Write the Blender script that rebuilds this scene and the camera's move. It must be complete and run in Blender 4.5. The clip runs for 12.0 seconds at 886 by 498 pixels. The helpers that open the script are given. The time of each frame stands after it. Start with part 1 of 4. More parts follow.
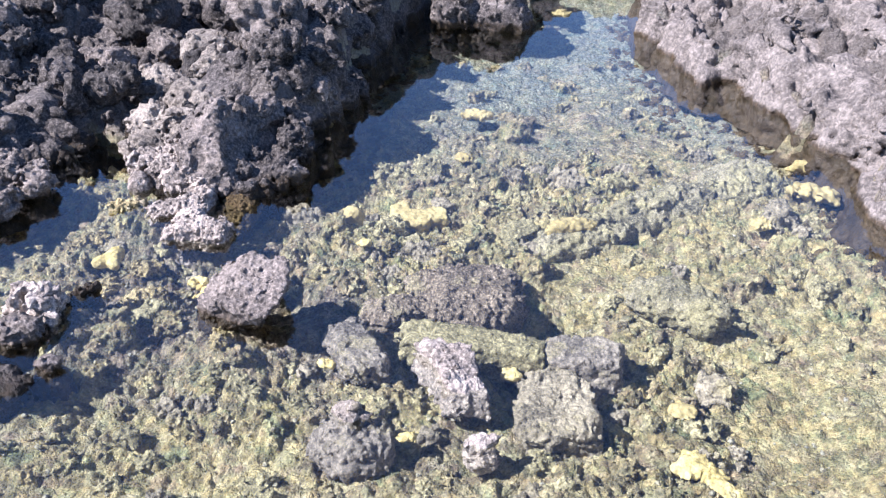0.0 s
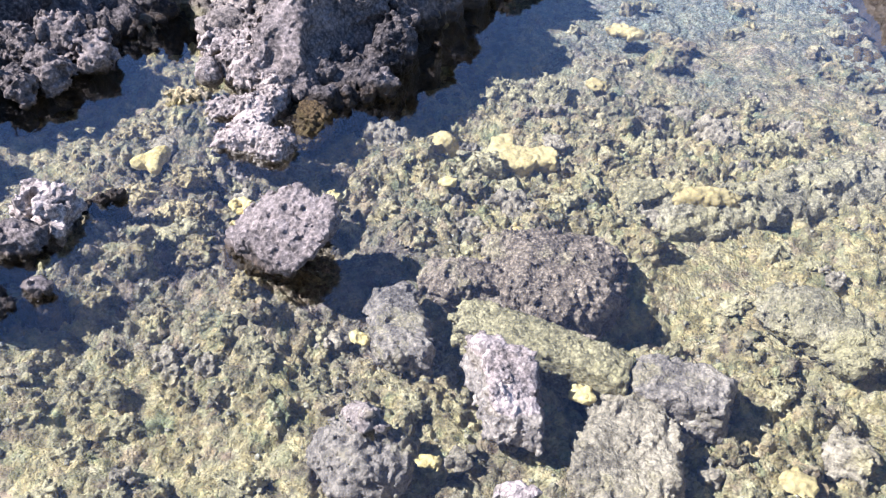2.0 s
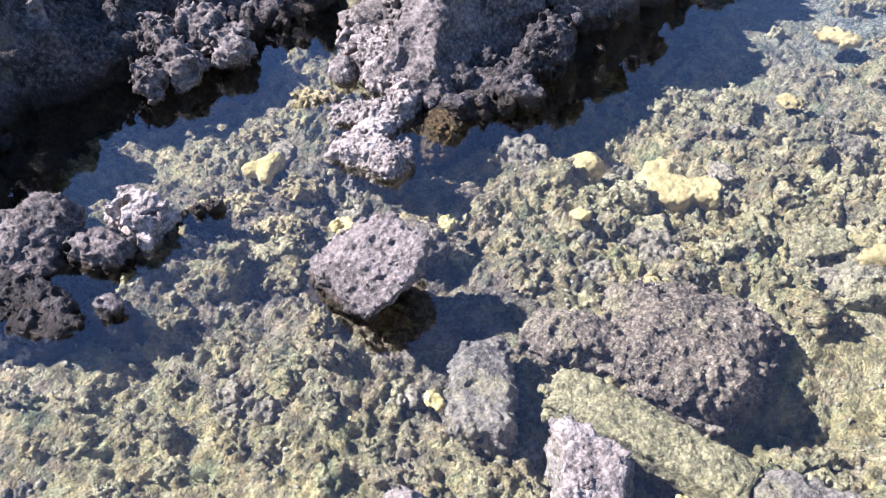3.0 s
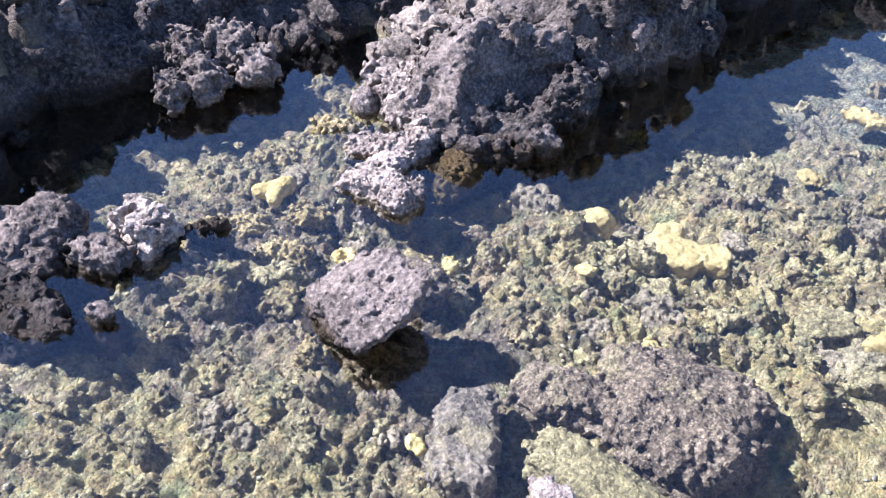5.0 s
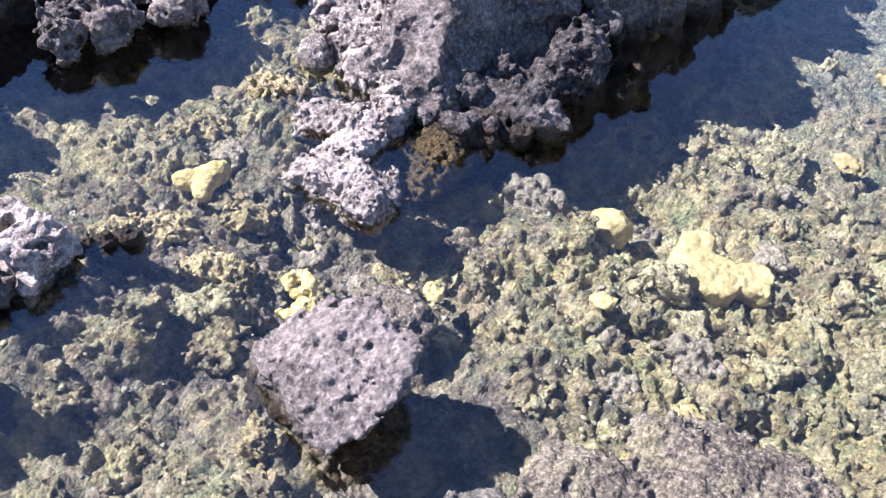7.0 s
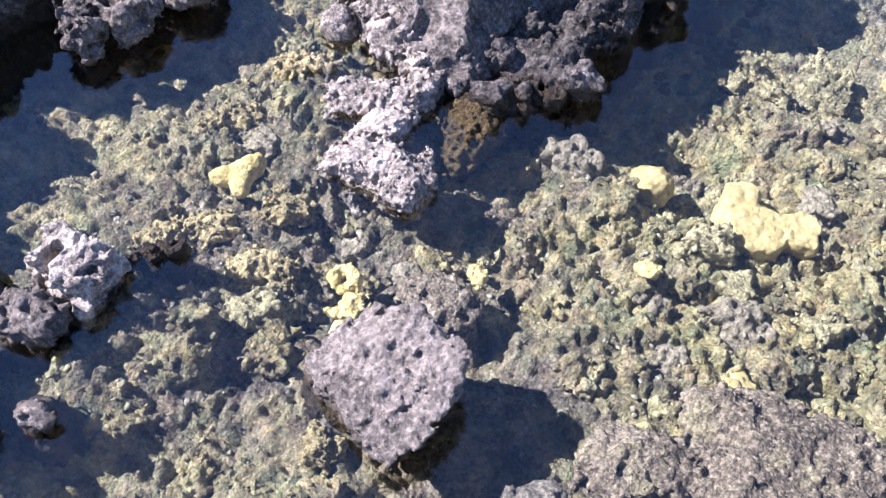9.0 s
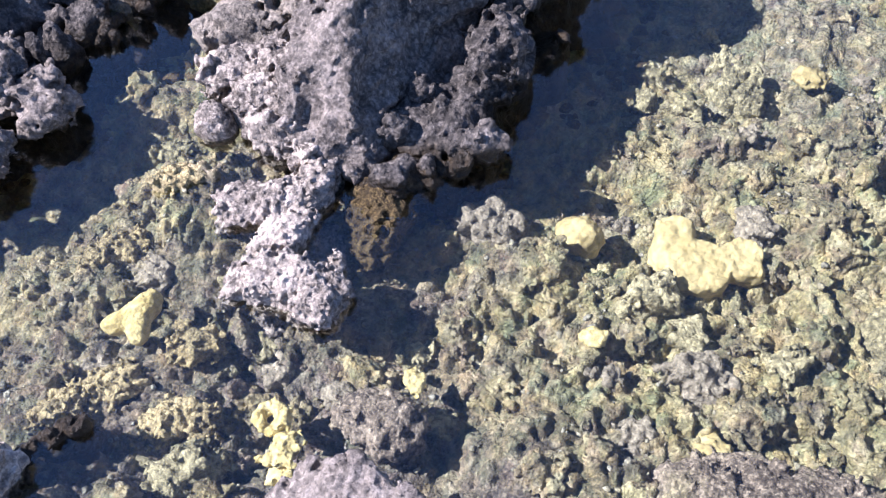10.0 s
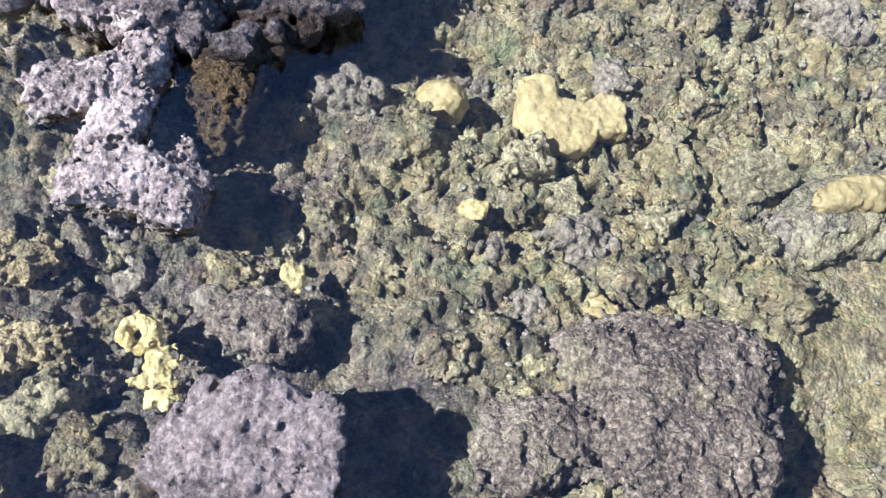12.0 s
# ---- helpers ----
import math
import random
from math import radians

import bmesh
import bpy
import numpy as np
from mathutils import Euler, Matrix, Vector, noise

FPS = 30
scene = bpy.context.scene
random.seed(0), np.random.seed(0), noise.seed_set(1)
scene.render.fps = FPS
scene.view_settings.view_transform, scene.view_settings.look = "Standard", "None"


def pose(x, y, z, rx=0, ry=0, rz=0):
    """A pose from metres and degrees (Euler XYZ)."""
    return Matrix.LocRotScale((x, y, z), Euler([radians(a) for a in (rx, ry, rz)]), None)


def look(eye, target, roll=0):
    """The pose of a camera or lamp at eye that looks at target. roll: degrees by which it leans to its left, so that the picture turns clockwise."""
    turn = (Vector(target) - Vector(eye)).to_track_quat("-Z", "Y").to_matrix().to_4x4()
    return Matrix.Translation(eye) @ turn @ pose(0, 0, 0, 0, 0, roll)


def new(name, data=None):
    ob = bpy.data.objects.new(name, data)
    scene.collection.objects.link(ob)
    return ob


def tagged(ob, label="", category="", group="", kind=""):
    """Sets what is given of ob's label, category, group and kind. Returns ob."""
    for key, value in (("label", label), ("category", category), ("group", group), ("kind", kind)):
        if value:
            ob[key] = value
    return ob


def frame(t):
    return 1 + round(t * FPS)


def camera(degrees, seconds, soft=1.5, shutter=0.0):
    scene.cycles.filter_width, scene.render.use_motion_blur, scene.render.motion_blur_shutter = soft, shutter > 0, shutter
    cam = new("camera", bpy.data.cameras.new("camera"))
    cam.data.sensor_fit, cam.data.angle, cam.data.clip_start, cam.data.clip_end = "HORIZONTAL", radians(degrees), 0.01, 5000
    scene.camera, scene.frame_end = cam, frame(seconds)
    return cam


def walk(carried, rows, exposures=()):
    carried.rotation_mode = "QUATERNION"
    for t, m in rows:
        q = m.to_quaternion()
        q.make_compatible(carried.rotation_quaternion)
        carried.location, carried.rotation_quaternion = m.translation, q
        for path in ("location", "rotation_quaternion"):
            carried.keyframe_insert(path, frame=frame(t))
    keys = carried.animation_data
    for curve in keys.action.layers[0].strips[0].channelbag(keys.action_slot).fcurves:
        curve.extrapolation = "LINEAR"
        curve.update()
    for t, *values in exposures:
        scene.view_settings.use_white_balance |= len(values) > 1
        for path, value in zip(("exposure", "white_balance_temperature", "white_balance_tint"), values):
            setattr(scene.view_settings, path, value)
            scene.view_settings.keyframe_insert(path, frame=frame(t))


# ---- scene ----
cam = camera(51.0, 12.0, soft=1.25)
PATH = [
    (0, (0.422, -1.194, 1.743), (0.323, 0.528, 0.731), 0.9),
    (0.5, (0.592, -0.982, 1.671), (0.259, 0.726, 0.685), 1.8),
    (1, (0.671, -0.84, 1.605), (0.241, 0.79, 0.529), 1.4),
    (1.5, (0.572, -0.596, 1.592), (0.155, 0.966, 0.415), 2.0),
    (2, (0.542, -0.501, 1.607), (0.159, 1.025, 0.373), 3.6),
    (2.5, (0.576, -0.311, 1.555), (0.0, 1.138, 0.303), 1.7),
    (3, (0.684, -0.019, 1.528), (-0.126, 1.286, 0.247), -2.8),
    (3.2, (0.724, 0.02, 1.511), (-0.136, 1.292, 0.229), -5.4),
    (4.8, (0.701, -0.054, 1.548), (-0.099, 1.283, 0.294), 1.5),
    (5, (0.697, 0.026, 1.521), (-0.167, 1.355, 0.3), 2.4),
    (5.5, (0.698, 0.218, 1.537), (-0.213, 1.454, 0.256), 4.3),
    (6, (0.707, 0.269, 1.512), (-0.038, 1.5, 0.123), 7.6),
    (6.5, (0.508, 0.412, 1.469), (0.001, 1.731, 0.053), 12.1),
    (7, (0.194, 0.496, 1.406), (-0.402, 1.78, -0.007), 9.2),
    (7.2, (0.209, 0.483, 1.4), (-0.45, 1.721, -0.026), 8.4),
    (8.8, (0.115, 0.624, 1.549), (-0.426, 1.715, -0.037), 5.5),
    (9, (0.104, 0.635, 1.554), (-0.463, 1.712, -0.033), 2.7),
    (9.5, (0.068, 0.794, 1.579), (-0.477, 1.852, -0.028), -1.6),
    (10, (0.012, 0.916, 1.561), (-0.423, 2.024, -0.046), -3.2),
    (10.5, (-0.148, 0.903, 1.54), (-0.458, 2.082, -0.046), 2.3),
    (11, (-0.407, 0.92, 1.505), (-0.452, 2.136, -0.082), 10.7),
    (11.5, (-0.331, 0.919, 1.489), (-0.35, 1.962, -0.217), 12.5),
    (12, (-0.228, 0.989, 1.467), (-0.1, 1.941, -0.287), 16.9),
]
walk(cam, [(t, look(eye, target, roll)) for t, eye, target, roll in PATH],
     exposures=[(0, 1.62, 5560, 25), (5.5, 1.73, 5600, 28), (10, 1.65, 5550, 27), (12, 1.3, 5420, 25)])

# ---- daylight ----
SUN_ELEVATION, SUN_X, SUN_Y = 45.0, -1.0, -0.38
world = bpy.data.worlds.new("sky")
scene.world = world
world.use_nodes = True
wn = world.node_tree.nodes
sky = wn.new("ShaderNodeTexSky")
sky.sky_type, sky.sun_disc = "NISHITA", False
sky.sun_elevation, sky.sun_rotation = radians(SUN_ELEVATION), math.atan2(SUN_X, SUN_Y)
sky.altitude, sky.air_density, sky.dust_density, sky.ozone_density = 1200, 1.2, 0.1, 5.0
wn["Background"].inputs["Strength"].default_value = 0.084
world.node_tree.links.new(sky.outputs[0], wn["Background"].inputs["Color"])
sun = new("sun", bpy.data.lights.new("sun", "SUN"))
sun.data.energy, sun.data.angle, sun.data.color = 5.0, radians(0.53), (1.0, 0.945, 0.85)
_h = math.hypot(SUN_X, SUN_Y)
sun.matrix_world = look((SUN_X / _h * 10, SUN_Y / _h * 10, 10 * math.tan(radians(SUN_ELEVATION))), (0, 0, 0))

# ---- numeric noise ----


def hashed(ix, iy, iz, seed):
    """Repeatable 0..1 value for each cell of a lattice."""
    h = ix.astype(np.int32).view(np.uint32) * np.uint32(374761393) + iy.astype(np.int32).view(np.uint32) * np.uint32(668265263)
    h = h + iz.astype(np.int32).view(np.uint32) * np.uint32(2246822519) + np.uint32((seed * 1274126177) & 0xFFFFFFFF)
    h = (h ^ (h >> np.uint32(13))) * np.uint32(1274126177)
    h = (h ^ (h >> np.uint32(16))) * np.uint32(2246822519)
    return ((h ^ (h >> np.uint32(15))) & np.uint32(0xFFFFFF)).astype(np.float32) / np.float32(0xFFFFFF)


def vnoise_block(p, seed):
    c = np.floor(p)
    f = (p - c).astype(np.float32)
    f = f * f * f * (f * (f * 6 - 15) + 10)
    i = c.astype(np.int32).view(np.uint32)
    x = i[:, 0] * np.uint32(374761393) + np.uint32((seed * 1274126177) & 0xFFFFFFFF)
    y, z = i[:, 1] * np.uint32(668265263), i[:, 2] * np.uint32(2246822519)
    x, y, z = (x, x + np.uint32(374761393)), (y, y + np.uint32(668265263)), (z, z + np.uint32(2246822519))
    along = []
    for a in (0, 1):
        for b in (0, 1):
            xy = x[a] + y[b]
            pair = []
            for k in (0, 1):
                h = xy + z[k]
                h = (h ^ (h >> np.uint32(13))) * np.uint32(1274126177)
                h = (h ^ (h >> np.uint32(16))) * np.uint32(2246822519)
                pair.append(((h ^ (h >> np.uint32(15))) & np.uint32(0xFFFFFF)).astype(np.float32))
            along.append(pair[0] + (pair[1] - pair[0]) * f[:, 2])
    low = along[0] + (along[1] - along[0]) * f[:, 1]
    high = along[2] + (along[3] - along[2]) * f[:, 1]
    return (low + (high - low) * f[:, 0]) * np.float32(2 / 0xFFFFFF) - 1


def vnoise(p, seed=0):
    """Smooth value noise in -1..1 at the points p (n, 3)."""
    out = np.empty(len(p), np.float32)
    for a in range(0, len(p), 16384):
        out[a:a + 16384] = vnoise_block(p[a:a + 16384], seed)
    return out


def fbm(p, octaves=4, seed=0, gain=0.5):
    total, amp = 0, 1.0
    for k in range(octaves):
        total = total + amp * vnoise(p * 2.03 ** k + 17.3 * k, seed + k)
        amp *= gain
    return total


def ridged(p, octaves=4, seed=0, gain=0.55):
    total, amp = 0, 1.0
    for k in range(octaves):
        total = total + amp * (1 - 2 * np.abs(vnoise(p * 2.1 ** k + 9.1 * k, seed + k)))
        amp *= gain
    return total


def billow(p, octaves=3, seed=0, gain=0.5):
    """Puffy knobs with sharp creases between them, about -0.5..1."""
    total, amp = 0, 1.0
    for k in range(octaves):
        total = total + amp * (np.abs(vnoise(p * 2.07 ** k + 5.7 * k, seed + k)) * 3.0 - 0.9)
        amp *= gain
    return total


def lumps(x, y, size, seed):
    """Rounded lumps of about that size over the plane, 0..1, of uneven height."""
    u, v = x / size, y / size
    cu, cv = np.floor(u), np.floor(v)
    best = np.zeros_like(u)
    for du in (-1, 0, 1):
        for dv in (-1, 0, 1):
            a, b = cu + du, cv + dv
            px, py = a + hashed(a, b, a * 0 + 1, seed), b + hashed(a, b, a * 0 + 2, seed)
            r = 0.42 + 0.5 * hashed(a, b, a * 0 + 3, seed)
            k = 1 - ((u - px) ** 2 + (v - py) ** 2) / (r * r)
            best = np.maximum(best, np.sqrt(np.clip(k, 0, 1)) * (0.35 + 0.65 * r))
    return best


def smooth(a, b, v):
    t = np.clip((v - a) / (b - a), 0, 1)
    return t * t * (3 - 2 * t)


# ---- materials ----


def material(name):
    m = bpy.data.materials.new(name)
    m.use_nodes = True
    return m, m.node_tree.nodes, m.node_tree.links, m.node_tree.nodes["Principled BSDF"]


def noise_node(nodes, links, coords, scale, detail=6, rough=0.6, kind="noise"):
    n = nodes.new("ShaderNodeTexNoise" if kind == "noise" else "ShaderNodeTexVoronoi")
    n.inputs["Scale"].default_value = scale
    if kind == "noise":
        n.inputs["Detail"].default_value, n.inputs["Roughness"].default_value = detail, rough
    links.new(coords, n.inputs["Vector"])
    return n


def ramp_node(nodes, links, value, stops):
    r = nodes.new("ShaderNodeValToRGB")
    while len(r.color_ramp.elements) < len(stops):
        r.color_ramp.elements.new(0.5)
    for e, (pos, col) in zip(r.color_ramp.elements, stops):
        e.position, e.color = pos, (*col, 1) if len(col) == 3 else col
    links.new(value, r.inputs[0])
    return r


def mix_node(nodes, links, fac, a, b, mode="MIX"):
    m = nodes.new("ShaderNodeMix")
    m.data_type, m.blend_type = "RGBA", mode
    if isinstance(fac, float):
        m.inputs[0].default_value = fac
    else:
        links.new(fac, m.inputs[0])
    for s, v in ((6, a), (7, b)):
        if isinstance(v, tuple):
            m.inputs[s].default_value = (*v, 1)
        else:
            links.new(v, m.inputs[s])
    return m.outputs[2]


def math_node(nodes, links, op, a, b):
    m = nodes.new("ShaderNodeMath")
    m.operation = op
    for s, v in ((0, a), (1, b)):
        if isinstance(v, (int, float)):
            m.inputs[s].default_value = v
        else:
            links.new(v, m.inputs[s])
    return m.outputs[0]


def crumb_nodes(nodes, links, co, scale):
    """Uneven grains: their cells, and a light or dark tone for each."""
    wobble = noise_node(nodes, links, co, scale * 0.7, 3, 0.6)
    shift = nodes.new("ShaderNodeVectorMath")
    shift.operation = "MULTIPLY_ADD"
    links.new(wobble.outputs["Color"], shift.inputs[0])
    shift.inputs[1].default_value = (1.3 / scale,) * 3
    links.new(co, shift.inputs[2])
    crumbs = noise_node(nodes, links, shift.outputs[0], scale, kind="voronoi")
    tone = ramp_node(nodes, links, crumbs.outputs["Color"], [(0.18, (0.28, 0.27, 0.27)), (0.5, (0.95, 0.95, 0.95)), (0.8, (1.75, 1.72, 1.65))]).outputs[0]
    return crumbs, tone


def stone(name, dark, mid, pale, pale_share=0.5, stain=None, stain_share=0.5, bump=0.012, grain=70.0, rough=0.9, pits=0.5, cells=0.35, wet=0.0):
    """Pitted volcanic stone: dark, middle and pale tones in patches, speckled, with an optional stain of growth."""
    m, nodes, links, bsdf = material(name)
    co = nodes.new("ShaderNodeNewGeometry").outputs["Position"]
    info = nodes.new("ShaderNodeObjectInfo")
    big = noise_node(nodes, links, co, 4.5, 5, 0.6)
    fine = noise_node(nodes, links, co, grain, 7, 0.72)
    base = ramp_node(nodes, links, big.outputs[0], [(0.36, dark), (0.5, mid), (0.68, pale)]).outputs[0]
    speck = ramp_node(nodes, links, fine.outputs[0], [(0.39, dark), (0.5, mid), (0.61, pale)]).outputs[0]
    col = mix_node(nodes, links, 0.55, base, speck)
    crust = noise_node(nodes, links, co, 11.0, 8, 0.75)
    edge = ramp_node(nodes, links, crust.outputs[0], [(1 - pale_share - 0.06, (0, 0, 0)), (1 - pale_share + 0.12, (1, 1, 1))]).outputs[0]
    col = mix_node(nodes, links, math_node(nodes, links, "MULTIPLY", edge, 0.75), col, pale)
    if stain:
        spot = noise_node(nodes, links, co, 6.3, 7, 0.7)
        where = ramp_node(nodes, links, spot.outputs[0], [(1 - stain_share - 0.05, (0, 0, 0)), (1 - stain_share + 0.1, (1, 1, 1))]).outputs[0]
        col = mix_node(nodes, links, math_node(nodes, links, "MULTIPLY", where, 0.8), col, stain)
    crumbs, tone = crumb_nodes(nodes, links, co, grain * 1.9)
    col = mix_node(nodes, links, cells, col, tone, "MULTIPLY")
    each = math_node(nodes, links, "MULTIPLY_ADD", info.outputs["Random"], 0.3)
    each.node.inputs[2].default_value = 0.85
    col = mix_node(nodes, links, 1.0, col, each, "MULTIPLY")
    bsdf.inputs["Roughness"].default_value = rough
    bsdf.inputs["Specular IOR Level"].default_value = 0.25
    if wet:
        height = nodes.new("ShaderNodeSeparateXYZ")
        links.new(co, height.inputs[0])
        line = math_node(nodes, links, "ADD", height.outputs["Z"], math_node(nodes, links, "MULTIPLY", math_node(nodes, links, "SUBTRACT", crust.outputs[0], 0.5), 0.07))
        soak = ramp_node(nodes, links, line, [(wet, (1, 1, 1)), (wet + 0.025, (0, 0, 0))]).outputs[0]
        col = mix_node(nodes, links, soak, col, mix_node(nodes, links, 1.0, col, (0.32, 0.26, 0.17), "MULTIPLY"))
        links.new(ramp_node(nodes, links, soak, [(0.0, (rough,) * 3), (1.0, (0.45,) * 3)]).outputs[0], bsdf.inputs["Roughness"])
    links.new(col, bsdf.inputs["Base Color"])
    relief = math_node(nodes, links, "SUBTRACT", fine.outputs[0], math_node(nodes, links, "MULTIPLY", crumbs.outputs["Distance"], pits))
    b = nodes.new("ShaderNodeBump")
    b.inputs["Strength"].default_value, b.inputs["Distance"].default_value = 0.9, bump
    links.new(relief, b.inputs["Height"])
    links.new(b.outputs[0], bsdf.inputs["Normal"])
    return m


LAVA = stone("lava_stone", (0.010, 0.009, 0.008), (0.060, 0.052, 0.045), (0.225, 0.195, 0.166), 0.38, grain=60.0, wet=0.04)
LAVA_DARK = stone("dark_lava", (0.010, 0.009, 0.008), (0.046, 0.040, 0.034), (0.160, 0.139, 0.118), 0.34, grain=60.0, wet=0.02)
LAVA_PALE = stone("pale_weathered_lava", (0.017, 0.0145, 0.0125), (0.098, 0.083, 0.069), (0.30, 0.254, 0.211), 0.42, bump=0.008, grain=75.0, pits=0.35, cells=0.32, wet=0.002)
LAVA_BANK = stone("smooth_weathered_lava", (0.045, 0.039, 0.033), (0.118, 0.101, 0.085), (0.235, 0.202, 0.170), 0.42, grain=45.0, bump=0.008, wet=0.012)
CRUST = stone("white_crusted_lava", (0.032, 0.027, 0.023), (0.225, 0.190, 0.155), (0.550, 0.468, 0.382), 0.46, grain=70.0, bump=0.008)
CREAM = stone("cream_lava", (0.04, 0.034, 0.028), (0.19, 0.163, 0.13), (0.37, 0.318, 0.25), 0.45, (0.36, 0.31, 0.15), 0.25)
DROWNED = stone("drowned_lava", (0.035, 0.031, 0.021), (0.22, 0.195, 0.12), (0.5, 0.44, 0.29), 0.45, (0.42, 0.37, 0.19), 0.5, grain=85.0)
MAUVE = stone("mauve_algal_stone", (0.030, 0.023, 0.017), (0.155, 0.122, 0.086), (0.40, 0.33, 0.245), 0.38, (0.30, 0.258, 0.145), 0.4, grain=90.0, bump=0.007, cells=0.55)
GREY = stone("grey_drowned_stone", (0.07, 0.060, 0.050), (0.20, 0.172, 0.138), (0.37, 0.32, 0.25), 0.42, (0.36, 0.312, 0.16), 0.42, grain=80.0, bump=0.006, cells=0.35)
OLIVE = stone("olive_algae_stone", (0.065, 0.057, 0.033), (0.25, 0.22, 0.118), (0.50, 0.44, 0.25), 0.4, (0.44, 0.39, 0.19), 0.4, cells=0.45, bump=0.009)
TAN = stone("tan_stone", (0.06, 0.05, 0.036), (0.22, 0.188, 0.128), (0.46, 0.395, 0.28), 0.42, (0.42, 0.36, 0.19), 0.4, cells=0.25, bump=0.009)
YELLOW = stone("yellow_algae_stone", (0.26, 0.20, 0.075), (0.40, 0.32, 0.135), (0.49, 0.405, 0.19), 0.5, bump=0.004, grain=40.0, cells=0.2)
SULPHUR = stone("strong_yellow_growth", (0.34, 0.26, 0.08), (0.54, 0.43, 0.16), (0.66, 0.56, 0.26), 0.5, bump=0.006, grain=60.0, cells=0.25)
OCHRE = stone("ochre_turf", (0.10, 0.078, 0.04), (0.31, 0.245, 0.115), (0.50, 0.41, 0.215), 0.45, (0.26, 0.225, 0.12), 0.4, grain=95.0, bump=0.008, cells=0.5)
BROWN = stone("brown_weed", (0.02, 0.014, 0.008), (0.095, 0.064, 0.026), (0.28, 0.2, 0.08), 0.36, grain=150.0)


def bed_material():
    """Rubble and shelly gravel under a film of yellow-green algae; grey lava above the water."""
    m, nodes, links, bsdf = material("pool_bed")
    co = nodes.new("ShaderNodeNewGeometry").outputs["Position"]
    field = nodes.new("ShaderNodeAttribute")
    field.attribute_name = "algae"
    land = nodes.new("ShaderNodeAttribute")
    land.attribute_name = "land"
    big = noise_node(nodes, links, co, 6.5, 6, 0.62)
    mid = noise_node(nodes, links, co, 17.0, 8, 0.66)
    fine = noise_node(nodes, links, co, 85.0, 6, 0.75)
    gravel = ramp_node(nodes, links, fine.outputs[0], [(0.40, (0.04, 0.037, 0.034)), (0.5, (0.19, 0.172, 0.13)), (0.6, (0.48, 0.425, 0.30))]).outputs[0]
    grey = ramp_node(nodes, links, mid.outputs[0], [(0.38, (0.055, 0.047, 0.040)), (0.51, (0.20, 0.172, 0.134)), (0.63, (0.43, 0.375, 0.29))]).outputs[0]
    ground = mix_node(nodes, links, 0.4, grey, gravel)
    film = ramp_node(nodes, links, mid.outputs[0], [(0.38, (0.19, 0.170, 0.085)), (0.51, (0.41, 0.372, 0.190)), (0.63, (0.60, 0.545, 0.310))]).outputs[0]
    film = mix_node(nodes, links, 0.22, film, gravel)
    swing = math_node(nodes, links, "MULTIPLY", big.outputs[0], 1.4)
    swing = math_node(nodes, links, "ADD", swing, 0.12)
    amount = math_node(nodes, links, "ADD", math_node(nodes, links, "ADD", field.outputs["Fac"], swing), math_node(nodes, links, "MULTIPLY", mid.outputs[0], 0.6))
    where = ramp_node(nodes, links, math_node(nodes, links, "MULTIPLY", amount, 0.5), [(0.32, (0, 0, 0)), (0.68, (1, 1, 1))]).outputs[0]
    col = mix_node(nodes, links, where, ground, film)
    tuft = noise_node(nodes, links, co, 9.0, 5, 0.7)
    green = ramp_node(nodes, links, tuft.outputs[0], [(0.52, (0, 0, 0)), (0.66, (1, 1, 1))]).outputs[0]
    col = mix_node(nodes, links, math_node(nodes, links, "MULTIPLY", green, 0.45), col, (0.15, 0.175, 0.09))
    tufts, tuft_tone = crumb_nodes(nodes, links, co, 34.0)
    tuft_hue = ramp_node(nodes, links, tufts.outputs["Color"], [(0.15, (0.72, 0.62, 0.66)), (0.34, (0.88, 0.93, 0.96)), (0.5, (1.08, 1.01, 0.86)), (0.66, (0.82, 0.92, 0.86)), (0.85, (1.2, 1.1, 0.95))]).outputs[0]
    col = mix_node(nodes, links, 0.55, col, tuft_hue, "MULTIPLY")
    hue = noise_node(nodes, links, co, 7.5, 6, 0.68)
    cast = ramp_node(nodes, links, hue.outputs[0], [(0.36, (0.82, 0.68, 0.74)), (0.45, (1.0, 0.97, 0.97)), (0.54, (1.12, 1.0, 0.86)), (0.64, (0.74, 0.84, 0.78))]).outputs[0]
    col = mix_node(nodes, links, 0.85, col, cast, "MULTIPLY")
    crumbs, tone = crumb_nodes(nodes, links, co, 125.0)
    col = mix_node(nodes, links, 0.36, col, tone, "MULTIPLY")
    # Thin pale streaks along one slant, only where the algae film shows.
    streak_at = nodes.new("ShaderNodeMapping")
    streak_at.inputs["Rotation"].default_value = (0, 0, radians(-38))
    streak_at.inputs["Scale"].default_value = (0.16, 1.0, 1.0)
    links.new(co, streak_at.inputs["Vector"])
    streak = noise_node(nodes, links, streak_at.outputs[0], 48.0, 4, 0.6)
    streak_mask = ramp_node(nodes, links, streak.outputs[0], [(0.55, (0, 0, 0)), (0.63, (1, 1, 1))]).outputs[0]
    col = mix_node(nodes, links, math_node(nodes, links, "MULTIPLY", math_node(nodes, links, "MULTIPLY", streak_mask, where), 0.06), col, (0.72, 0.66, 0.4))
    rust = ramp_node(nodes, links, tuft.outputs[0], [(0.3, (1, 1, 1)), (0.4, (0, 0, 0))]).outputs[0]
    col = mix_node(nodes, links, math_node(nodes, links, "MULTIPLY", rust, 0.5), col, (0.5, 0.36, 0.15))
    # Blue-green cast of the far water, painted into the bed's own colour.
    painted_water_tint = nodes.new("ShaderNodeAttribute")
    painted_water_tint.attribute_name = "painted_water_tint"
